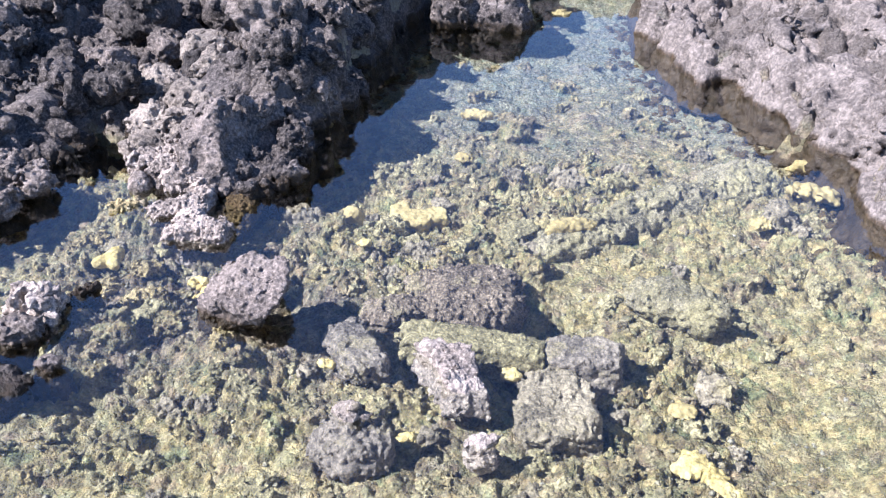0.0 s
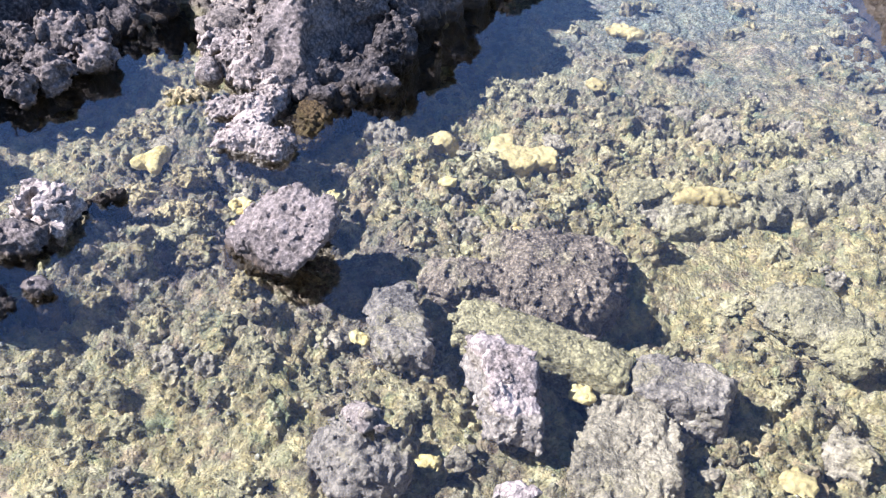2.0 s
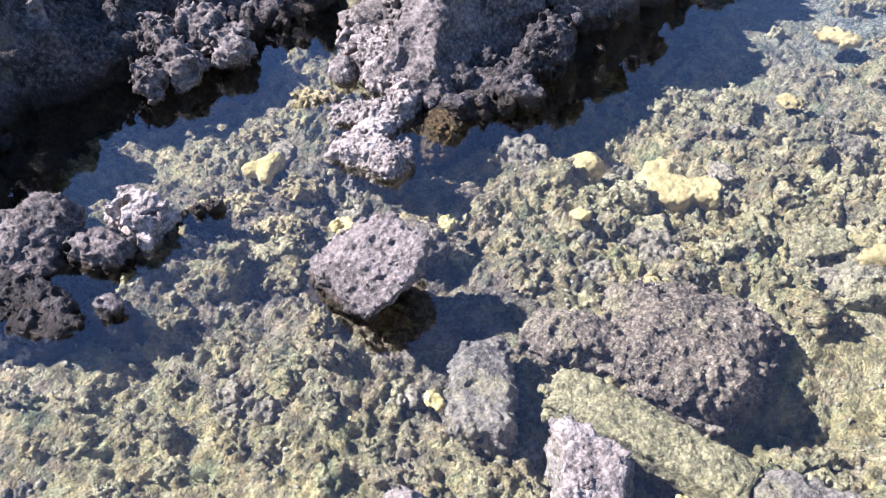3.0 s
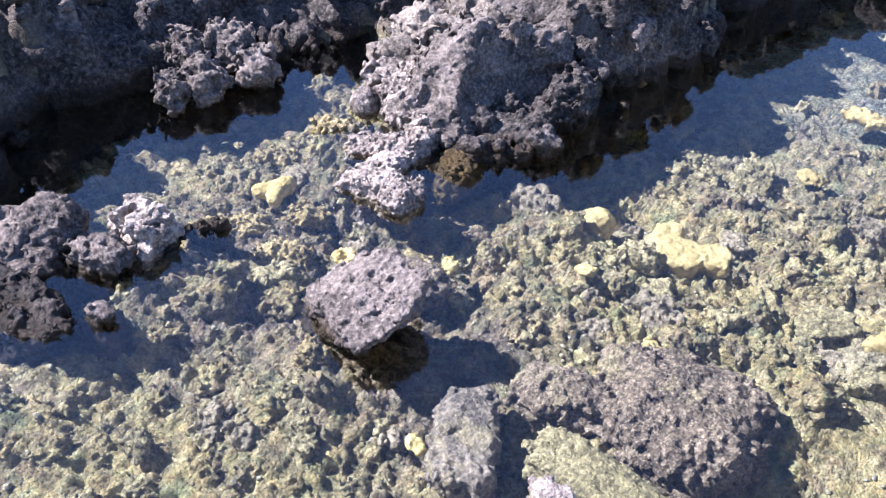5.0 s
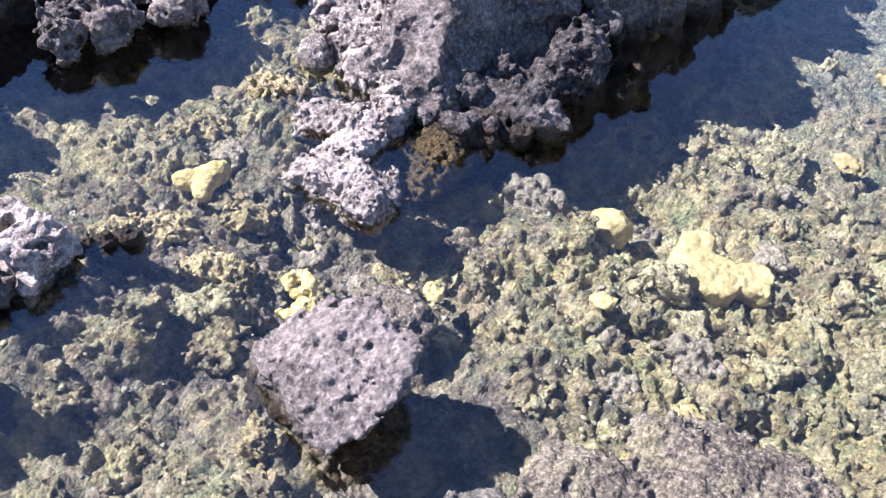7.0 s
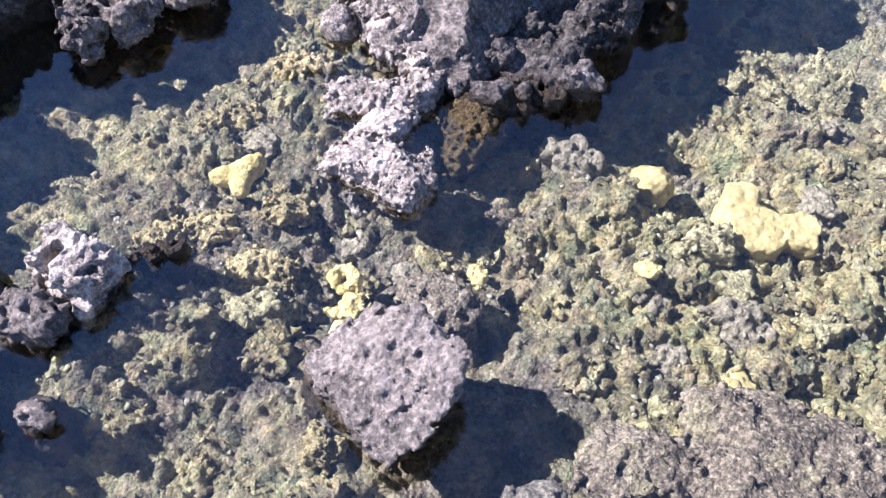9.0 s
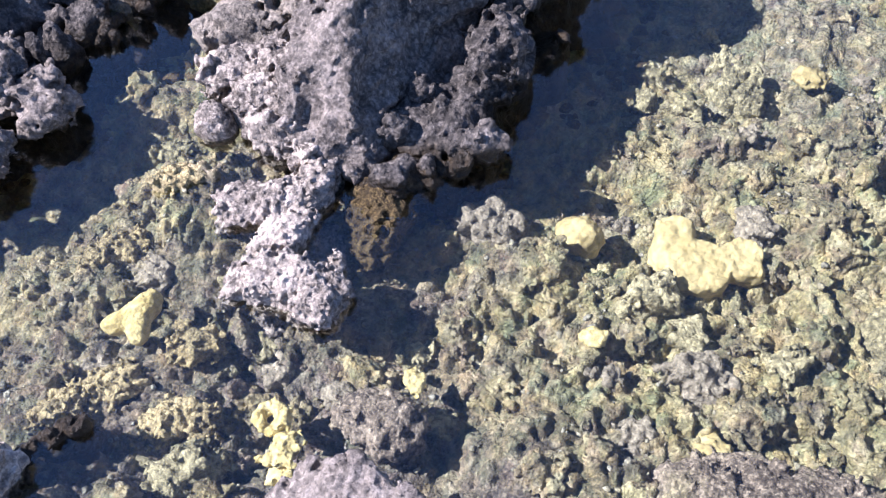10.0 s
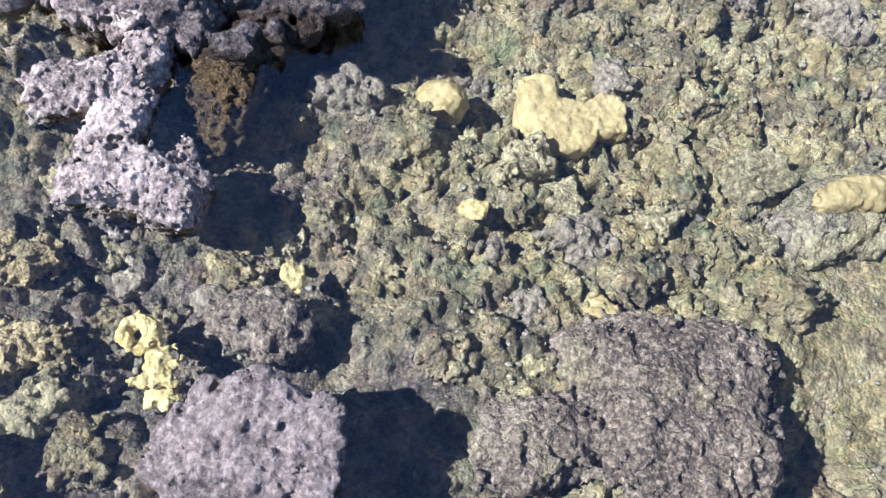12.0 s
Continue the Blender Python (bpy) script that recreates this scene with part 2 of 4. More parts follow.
    col = mix_node(nodes, links, math_node(nodes, links, "MULTIPLY", painted_water_tint.outputs["Fac"], 0.42), col, mix_node(nodes, links, 1.0, tone, (0.15, 0.21, 0.20), "MULTIPLY"))
    lava = mix_node(nodes, links, 0.5, ramp_node(nodes, links, big.outputs[0], [(0.3, (0.034, 0.029, 0.024)), (0.55, (0.125, 0.108, 0.09)), (0.75, (0.27, 0.232, 0.192))]).outputs[0],
                    ramp_node(nodes, links, fine.outputs[0], [(0.35, (0.034, 0.029, 0.024)), (0.5, (0.135, 0.116, 0.096)), (0.66, (0.33, 0.285, 0.236))]).outputs[0])
    col = mix_node(nodes, links, land.outputs["Fac"], col, lava)
    links.new(col, bsdf.inputs["Base Color"])
    bsdf.inputs["Roughness"].default_value = 0.92
    bsdf.inputs["Specular IOR Level"].default_value = 0.2
    relief = math_node(nodes, links, "SUBTRACT", fine.outputs[0], math_node(nodes, links, "MULTIPLY", crumbs.outputs["Distance"], 0.6))
    relief = math_node(nodes, links, "ADD", relief, math_node(nodes, links, "MULTIPLY", mid.outputs[0], 1.2))
    relief = math_node(nodes, links, "SUBTRACT", relief, math_node(nodes, links, "MULTIPLY", tufts.outputs["Distance"], 0.9))
    b = nodes.new("ShaderNodeBump")
    b.inputs["Strength"].default_value, b.inputs["Distance"].default_value = 0.9, 0.016
    links.new(relief, b.inputs["Height"])
    links.new(b.outputs[0], bsdf.inputs["Normal"])
    return m


BED = bed_material()


def water_material():
    m, nodes, links, bsdf = material("clear_sea_water")
    nodes.remove(bsdf)
    co = nodes.new("ShaderNodeNewGeometry").outputs["Position"]
    ripple = noise_node(nodes, links, co, 9.0, 3, 0.5)
    b = nodes.new("ShaderNodeBump")
    b.inputs["Strength"].default_value, b.inputs["Distance"].default_value = 0.2, 0.002
    links.new(ripple.outputs[0], b.inputs["Height"])
    clear = nodes.new("ShaderNodeBsdfTransparent")
    clear.inputs["Color"].default_value = (0.78, 0.85, 0.84, 1)
    gloss = nodes.new("ShaderNodeBsdfGlossy")
    gloss.inputs["Roughness"].default_value = 0.0
    links.new(b.outputs[0], gloss.inputs["Normal"])
    fresnel = nodes.new("ShaderNodeFresnel")
    fresnel.inputs["IOR"].default_value = 1.68
    links.new(b.outputs[0], fresnel.inputs["Normal"])
    mix = nodes.new("ShaderNodeMixShader")
    links.new(fresnel.outputs[0], mix.inputs[0])
    links.new(clear.outputs[0], mix.inputs[1])
    links.new(gloss.outputs[0], mix.inputs[2])
    links.new(mix.outputs[0], nodes["Material Output"].inputs["Surface"])
    return m


WATER = water_material()

# ---- mesh helpers ----


def mesh_of(name, verts, faces, mat, smooth_shade=True):
    me = bpy.data.meshes.new(name)
    n, f = len(verts), len(faces)
    k = faces.shape[1]
    me.vertices.add(n)
    me.vertices.foreach_set("co", np.ascontiguousarray(verts, dtype=np.float32).ravel())
    me.loops.add(f * k)
    me.loops.foreach_set("vertex_index", np.ascontiguousarray(faces, dtype=np.int32).ravel())
    me.polygons.add(f)
    me.polygons.foreach_set("loop_start", np.arange(0, f * k, k, dtype=np.int32))
    me.polygons.foreach_set("use_smooth", np.full(f, smooth_shade))
    me.update(calc_edges=True)
    me.materials.append(mat)
    return me


def skin(F, origin, h):
    """The surface of a solid given by its field on a grid (negative inside): vertices and quads."""
    s = F < 0
    nx, ny, nz = F.shape
    corner = [(i, j, k) for i in (0, 1) for j in (0, 1) for k in (0, 1)]

    def cut(a, i, j, k):
        return a[i:nx - 1 + i, j:ny - 1 + j, k:nz - 1 + k]

    count = sum(cut(s, *c).astype(np.int8) for c in corner)
    cells = np.argwhere((count > 0) & (count < 8))
    ids = np.full((nx - 1, ny - 1, nz - 1), -1, np.int64)
    ci, cj, ck = cells.T
    ids[ci, cj, ck] = np.arange(len(cells))
    total, hits = np.zeros((len(cells), 3)), np.zeros(len(cells))
    for a in corner:
        for ax in range(3):
            if a[ax]:
                continue
            b = list(a)
            b[ax] = 1
            fa, fb = F[ci + a[0], cj + a[1], ck + a[2]], F[ci + b[0], cj + b[1], ck + b[2]]
            on = (fa < 0) != (fb < 0)
            t = np.where(on, fa / np.where(on, fa - fb, 1), 0)
            q = np.tile(np.array(a, float), (len(cells), 1))
            q[:, ax] += t
            total += q * on[:, None]
            hits += on
    verts = np.array(origin) + h * (cells + total / hits[:, None])
    quads = []
    for ax in range(3):
        u, v = (ax + 1) % 3, (ax + 2) % 3
        lo, hi = [slice(1, -1)] * 3, [slice(1, -1)] * 3
        lo[ax], hi[ax] = slice(0, -1), slice(1, None)
        sa, sb = s[tuple(lo)], s[tuple(hi)]
        e = np.argwhere(sa != sb)
        if not len(e):
            continue
        flip = sa[tuple(e.T)]
        e[:, u] += 1
        e[:, v] += 1
        ring = []
        for du, dv in ((-1, -1), (0, -1), (0, 0), (-1, 0)):
            c = e.copy()
            c[:, u] += du
            c[:, v] += dv
            ring.append(ids[tuple(c.T)])
        q = np.stack(ring, 1)
        quads.append(np.where(flip[:, None], q, q[:, ::-1]))
    return verts, np.concatenate(quads)


def largest(verts, faces):
    """The one connected piece of a surface that has the most vertices."""
    mark = np.arange(len(verts))
    while True:
        low = mark.copy()
        least = mark[faces].min(1)
        for c in range(faces.shape[1]):
            np.minimum.at(low, faces[:, c], least)
        low = low[low]
        if np.array_equal(low, mark):
            break
        mark = low
    best = np.bincount(mark).argmax()
    keep = mark == best
    place = np.cumsum(keep) - 1
    return verts[keep], place[faces[keep[faces[:, 0]]]]


def lobe_field(p, lobes, blend):
    """Distance-like field of lobes (x, y, z, rx, ry, rz, turn, power) melted together; power 2 is round, 6 is boxy."""
    best = None
    for l in lobes:
        turn, power = (l[6] if len(l) > 6 else 0), (l[7] if len(l) > 7 else 2)
        c, s = math.cos(radians(turn)), math.sin(radians(turn))
        q = p - np.array(l[:3])
        x, y, z = np.abs(q[:, 0] * c + q[:, 1] * s) / l[3], np.abs(-q[:, 0] * s + q[:, 1] * c) / l[4], np.abs(q[:, 2]) / l[5]
        k = np.sqrt(x * x + y * y + z * z) if power == 2 else (x ** power + y ** power + z ** power) ** (1 / power)
        f = (k - 1) * min(l[3:6])
        if best is None:
            best = f
        else:
            t = np.clip(0.5 + 0.5 * (best - f) / blend, 0, 1)
            best = best * (1 - t) + f * t - blend * t * (1 - t)
    return best


def carve(lobes, voxel, seed, crag, grit, size, cuts=(), blend=0.03, fine=0.018, holes=0.0, bites=()):
    """A weathered stone: melted lobes, cut by planes (point, normal), knobbed and pitted in three dimensions."""
    L = np.array([l[:6] for l in lobes])
    reach = np.maximum(L[:, 3], L[:, 4])
    pad = crag * 1.6 + grit * 2 + 3 * voxel
    lo = np.array([np.min(L[:, 0] - reach), np.min(L[:, 1] - reach), np.min(L[:, 2] - L[:, 5])]) - pad
    hi = np.array([np.max(L[:, 0] + reach), np.max(L[:, 1] + reach), np.max(L[:, 2] + L[:, 5])]) + pad
    n = np.ceil((hi - lo) / voxel).astype(int) + 1
    grid = np.stack(np.meshgrid(*[lo[i] + voxel * np.arange(n[i]) for i in range(3)], indexing="ij"), -1).reshape(-1, 3)
    F = lobe_field(grid, lobes, blend)
    for point, normal in cuts:
        m = np.array(normal, float)
        m /= np.linalg.norm(m)
        F = np.maximum(F, (grid - np.array(point)) @ m + 0.3 * crag * vnoise(grid / 0.09, seed + 31))
    for x, y, z, r in bites:
        F = np.maximum(F, r - np.sqrt((grid[:, 0] - x) ** 2 + (grid[:, 1] - y) ** 2 + (grid[:, 2] - z) ** 2))
    near = np.abs(F) < pad
    p = grid[near] + seed * 1.37
    push = crag * (0.38 * billow(p / size, 3, seed) + 0.3 * ridged(p / (size * 1.4), 3, seed + 3) + 0.7 * fbm(p / (size * 2.3), 2, seed + 5)) + grit * 1.3 * fbm(p / fine, 3, seed + 9, 0.65)
    if holes:
        push = push - holes * smooth(0.35, 0.7, vnoise(p / (size * 0.7) + 11, seed + 13))
    F[near] -= push
    F = F.reshape(n)
    F[0], F[-1], F[:, 0], F[:, -1], F[:, :, 0], F[:, :, -1] = 1, 1, 1, 1, 1, 1
    return largest(*skin(F, lo, voxel))


TAKEN = []


def rock(name, lobes, voxel, seed, mat, label, category="rock", group="", crag=0.02, grit=0.006, size=0.07, take=True, **kw):
    v, f = carve(lobes, voxel, seed, crag, grit, size, **kw)
    mid = np.array([(v[:, 0].min() + v[:, 0].max()) / 2, (v[:, 1].min() + v[:, 1].max()) / 2, v[:, 2].min()])
    ob = new(name, mesh_of(name, v - mid, f, mat))
    ob.matrix_world = pose(*mid)
    if take:
        TAKEN.extend((l[0], l[1], 0.8 * (l[3] + l[4]) / 2) for l in lobes)
    return tagged(ob, label, category, group)


# ---- ground: the pool's bed and the low land round it, one sheet ----
POOL = [(-1.9, -0.1), (-1.2, -0.3), (-0.4, -0.15), (0.5, -0.35), (1.4, -0.2), (2.2, -0.4), (2.7, -0.1), (2.5, 1.2), (2.1, 1.8), (1.9, 2.2), (2.0, 2.65), (1.84, 3.0), (1.68, 3.5), (1.42, 3.8), (1.32, 4.5),
        (1.4, 5.6), (0.7, 5.6), (0.72, 5.0), (0.0, 5.1), (-0.18, 4.3), (-0.32, 3.7), (-0.26, 3.25), (-0.28, 2.9), (-0.37, 2.7), (-0.44, 2.5), (-0.72, 2.48),
        (-0.9, 2.44), (-1.1, 2.5), (-1.3, 2.62), (-1.4, 2.4), (-1.44, 2.15), (-1.6, 1.88), (-1.8, 1.5), (-1.65, 1.2), (-1.45, 0.9), (-1.6, 0.5)]


def shore(x, y):
    """Distance from the pool's edge, positive on land."""
    best = np.full(x.shape, 1e9)
    inside = np.zeros(x.shape, bool)
    for (ax, ay), (bx, by) in zip(POOL, POOL[1:] + POOL[:1]):
        t = np.clip(((x - ax) * (bx - ax) + (y - ay) * (by - ay)) / ((bx - ax) ** 2 + (by - ay) ** 2), 0, 1)
        best = np.minimum(best, np.hypot(x - ax - t * (bx - ax), y - ay - t * (by - ay)))
        cross = ((ay > y) != (by > y)) & (x < (bx - ax) * (y - ay) / (by - ay + 1e-12) + ax)
        inside ^= cross
    return np.where(inside, -best, best)


def hump(x, y, cx, cy, r, h):
    return h * np.exp(-((x - cx) ** 2 + (y - cy) ** 2) / (r * r))


def rise(x, y):
    """Height of the banks over the water, before their crags."""
    p = np.stack([x, y, x * 0], 1)
    d = shore(x + 0.06 * vnoise(p * 6, 31), y + 0.06 * vnoise(p * 6 + 9, 32)) + 0.03 * fbm(p * 14, 2, 33)
    left = smooth(0.9, 0.2, x)
    ridge = np.exp(-((x + 0.66 - 0.18 * np.maximum(y - 3.0, 0)) / 0.26) ** 2) * smooth(2.3, 2.7, y)
    west = 0.07 + 0.28 * ridge + 0.06 * smooth(-1.15, -1.35, x) + 0.08 * smooth(-1.3, -1.5, x) * smooth(2.2, 1.95, y) + 0.13 * smooth(-1.5, -2.2, x) + 0.1 * np.maximum(y - 3.3, 0) - 0.06 * smooth(1.7, 2.0, y) * smooth(2.9, 2.6, y) * smooth(-1.0, -1.15, x) + 0.14 * smooth(2.75, 3.0, y) * smooth(3.8, 3.3, y) * smooth(-0.75, -0.4, x) - hump(x, y, -1.72, 2.12, 0.26, 0.12)
    west = west + 0.42 * np.clip(d, 0, 0.3) * smooth(-1.2, -1.4, x) * smooth(2.75, 2.45, y)
    east = 0.2 + 0.25 * smooth(0.1, 0.9, d) + 0.07 * vnoise(p * 1.6, 36)
    top = (west * left + east * (1 - left)) * (1 - np.exp(-np.maximum(d, 0) / (0.05 + 0.08 * smooth(-1.1, -0.9, x) * smooth(0.3, 0.0, x) * smooth(3.0, 2.7, y)))) + np.maximum(d - 0.8, 0) * 0.1
    roll = smooth(0.02, 0.25, d) * (0.07 * fbm(p * 2.3, 3, 34) + 0.12 * (lumps(x, y, 0.3, 35) - 0.5)) * (0.5 + 0.5 * left)
    return np.where(d > 0, top + roll - 0.02, np.maximum(-0.4, d * 2.5) - 0.02), d


def terrain(x, y):
    p = np.stack([x, y, x * 0], 1)
    wx = x + 0.05 * vnoise(p * 8 + 3, 21) + 0.026 * vnoise(p * 27, 22) + 0.011 * vnoise(p * 65, 25)
    wy = y + 0.05 * vnoise(p * 8 + 40, 23) + 0.026 * vnoise(p * 27 + 7, 24) + 0.011 * vnoise(p * 65 + 9, 26)
    calm = np.clip(hump(x, y, 1.0, 1.75, 0.5, 0.8) + hump(x, y, 0.75, 1.95, 0.25, 0.6) + hump(x, y, 1.6, 1.4, 0.5, 0.5) + 0.5 * vnoise(p * 2.2, 27), 0, 0.85)
    high, d = rise(x, y)
    depth = -0.205 + hump(x, y, 0.6, 3.4, 1.1, -0.04) + hump(x, y, -0.85, 1.85, 0.3, 0.06) + hump(x, y, -0.22, 2.45, 0.2, -0.05) + hump(x, y, -0.33, 2.12, 0.14, 0.05) + hump(x, y, -0.05, 2.9, 0.3, -0.05) + hump(x, y, -1.24, 2.28, 0.2, 0.09) + hump(x, y, -0.98, 2.02, 0.15, 0.07) + hump(x, y, -0.88, 1.16, 0.24, 0.06) + hump(x, y, -0.89, 1.27, 0.09, 0.06) + hump(x, y, -0.95, 0.85, 0.2, 0.05)
    depth = depth + hump(x, y, -0.11, 1.42, 0.17, 0.09) + hump(x, y, 0.66, 1.58, 0.15, -0.1) + hump(x, y, -0.42, 1.2, 0.17, 0.07) + hump(x, y, -0.55, 1.38, 0.12, 0.05) + hump(x, y, -0.91, 1.1, 0.08, 0.05) + hump(x, y, 0.15, 0.6, 0.7, 0.03) + hump(x, y, 1.2, 1.1, 0.5, -0.05)
    patch = 0.5 + 0.5 * vnoise(p * 4.5, 28)
    low = np.clip(hump(x, y, -0.5, 0.75, 0.5, 1.0) + hump(x, y, 0.1, 0.5, 0.4, 0.6) + hump(x, y, -0.13, 1.42, 0.16, 1.2), 0, 1)
    rubble = 0.035 * lumps(wx, wy, 0.3, 2) + 0.045 * (1 - 0.8 * low) * lumps(wx, wy, 0.14, 3) + (0.016 + 0.022 * patch) * lumps(wx, wy, 0.06, 4) + (0.011 + 0.009 * (1 - patch)) * lumps(wx, wy, 0.03, 5)
    rubble = (rubble + 0.0075 * billow(p * 26, 3, 6, 0.62) + 0.007 * (1 - 0.7 * low) * ridged(p * 10, 2, 8)) * (1 - 0.3 * low) * (1 - calm) * (1 - 0.55 * smooth(2.4, 3.4, y)) + 0.025 * fbm(p * 3, 3, 7) + 0.03 * calm
    land = smooth(-0.02, 0.10, d)
    turned = np.stack([0.8 * x - 0.6 * y, 0.6 * x + 0.8 * y, x * 0 + 0.4], 1)
    near = smooth(7.0, 3.0, np.hypot(x, y - 2))
    z = (depth + rubble) * (1 - land) + land * (high - 0.05 + 0.03 * billow(p * 9, 3, 12))
    front = smooth(0.05, -0.15, y - 0.16 * fbm(p * 2.2, 3, 16)) * smooth(3.5, 2.5, np.abs(x))
    z = z * (1 - front) + front * (0.05 + 0.05 * billow(turned * 2.5, 2, 14) + 0.08 * fbm(turned * 1.2, 2, 18))
    far = 0.4 + 0.3 * fbm(turned * 0.25, 2, 15) + 0.12 * vnoise(turned * 0.9, 17)
    return z * near + far * (1 - near), smooth(0.02, 0.12, d)


def spaced(knots):
    out = [knots[0][0]]
    for (a, s), (b, s2) in zip(knots, knots[1:]):
        while out[-1] < b - 1e-6:
            u = (out[-1] - a) / (b - a)
            out.append(min(b, out[-1] + s * (s2 / s) ** u))
    return np.array(out)


xs = spaced([(-400, 120), (-20, 5), (-4, 0.15), (-2.2, 0.02), (-1.15, 0.0055), (0.85, 0.0055), (2.3, 0.012), (4, 0.15), (20, 5), (400, 120)])
ys = spaced([(-400, 120), (-20, 5), (-2.5, 0.05), (-0.3, 0.03), (0.3, 0.012), (0.9, 0.0055), (2.8, 0.006), (5.2, 0.018), (7, 0.15), (24, 5), (400, 120)])
gx, gy = np.meshgrid(xs, ys)
X, Y = gx.ravel(), gy.ravel()
Z, LAND = terrain(X, Y)
nx, ny = len(xs), len(ys)
idx = np.arange(nx * ny).reshape(ny, nx)
quads = np.stack([idx[:-1, :-1].ravel(), idx[:-1, 1:].ravel(), idx[1:, 1:].ravel(), idx[1:, :-1].ravel()], 1)
ground_mesh = mesh_of("ground", np.stack([X, Y, Z], 1), quads, BED)
algae = (hump(X, Y, 0.9, 1.85, 0.75, 0.75) + hump(X, Y, 0.15, 2.1, 0.35, 0.2) + hump(X, Y, -0.4, 0.75, 0.4, 0.45) + hump(X, Y, 1.5, 1.6, 0.7, 0.25)
         - hump(X, Y, -0.7, 1.45, 0.5, 0.55) - hump(X, Y, -0.15, 1.4, 0.35, 0.45) - hump(X, Y, 0.35, 0.8, 0.25, 0.15) - hump(X, Y, 0.7, 3.7, 1.1, 0.15))
# Painted far-water tint grows with Y, broken by noise, fading towards the right.
painted_water_tint = smooth(2.7, 4.3, Y + 0.5 * fbm(np.stack([X, Y, X * 0], 1) * 2.5, 3, 41)) * smooth(2.2, 1.6, X)
for key, values in (("algae", algae), ("land", LAND), ("painted_water_tint", painted_water_tint)):
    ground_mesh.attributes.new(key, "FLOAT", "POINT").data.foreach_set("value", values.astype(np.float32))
tagged(new("ground", ground_mesh), "rough tide pool bed of algae-covered rubble", "ground", kind="structure")


# ---- water ----
wv = np.array([(-6, -6, 0), (6, -6, 0), (6, 9, 0), (-6, 9, 0)], float)
water = tagged(new("water", mesh_of("water", wv, np.array([[0, 1, 2, 3]]), WATER, False)), "still clear shallow sea water in a tide pool", "water", kind="structure")
water.visible_shadow = False


# ---- lava banks ----
def bank(name, x0, x1, y0, y1, voxel, seed, mat, label, crag=0.085, size=0.15):
    gx = np.arange(x0, x1, voxel)
    gy = np.arange(y0, y1, voxel)
    gz = np.arange(-0.16, 0.72, voxel)
    ax, ay = np.meshgrid(gx, gy, indexing="ij")
    H, d = rise(ax.ravel(), ay.ravel())
    edge = np.minimum(np.minimum(ax.ravel() - x0, x1 - ax.ravel()), np.minimum(ay.ravel() - y0, y1 - ay.ravel()))
    H = H - 0.5 * smooth(0.14, 0.0, edge)
    F = (gz[None, :] - H[:, None]) * 0.8
    near = np.abs(F) < crag * 1.9
    i, k = np.nonzero(near)
    p = np.stack([ax.ravel()[i], ay.ravel()[i], gz[k]], 1)
    F[near] -= crag * (0.55 * billow(p / size, 4, seed, 0.62) + 0.8 * ridged(p / (size * 2.3), 2, seed + 4) - 0.75)
    F = F.reshape(len(gx), len(gy), len(gz))
    F[0], F[-1], F[:, 0], F[:, -1], F[:, :, 0], F[:, :, -1] = 1, 1, 1, 1, 1, 1
    v, f = largest(*skin(F, (x0, y0, gz[0]), voxel))
    return tagged(new(name, mesh_of(name, v, f, mat)), label, "rock", kind="structure")


bank("lava_bank", -3.1, -1.1, 0.7, 2.9, 0.0115, 201, LAVA, "craggy dark lava bank along the pool")
bank("lava_outcrop", -2.7, 0.15, 2.1, 5.3, 0.0125, 202, LAVA, "jagged grey lava outcrop at the head of the pool")
bank("pale_lava_bank", 1.15, 3.5, 1.1, 5.9, 0.015, 203, LAVA_BANK, "smooth pale weathered lava bank beside the pool", 0.075, 0.19)

# ---- stones that stand out of the water ----
walls = [(-0.488, 1.40, 0.07, (-0.85, 0.52, 0.15)), (-0.40, 1.46, 0.07, (-0.2, 1, 0.15)), (-0.33, 1.452, 0.07, (0.35, 1, 0.1)), (-0.272, 1.44, 0.07, (0.95, 0.35, -0.2)),
         (-0.262, 1.33, 0.06, (1, -0.15, -0.8)), (-0.3, 1.222, 0.03, (0.3, -1, -0.9)), (-0.43, 1.252, 0.02, (-0.43, -0.9, 0.15)), (-0.52, 1.32, 0.04, (-1, 0.1, 0.1))]
rock("boulder", [(-0.39, 1.36, -0.03, 0.22, 0.22, 0.17, 0, 4)], 0.0042, 41, LAVA_PALE, "rough grey lava boulder standing half out of the water", crag=0.013, grit=0.005, size=0.06, fine=0.018,
     cuts=[((x, y, z), n) for x, y, z, n in walls] + [((-0.36, 1.42, 0.132), (-0.06, -0.15, 1.0)), ((-0.38, 1.31, 0.09), (-0.1, -0.36, 1.0)), ((-0.45, 1.34, 0.085), (-0.6, -0.2, 1.0))],
     bites=[(-0.37, 1.365, 0.13, 0.028), (-0.345, 1.355, 0.125, 0.024), (-0.44, 1.425, 0.12, 0.02)])
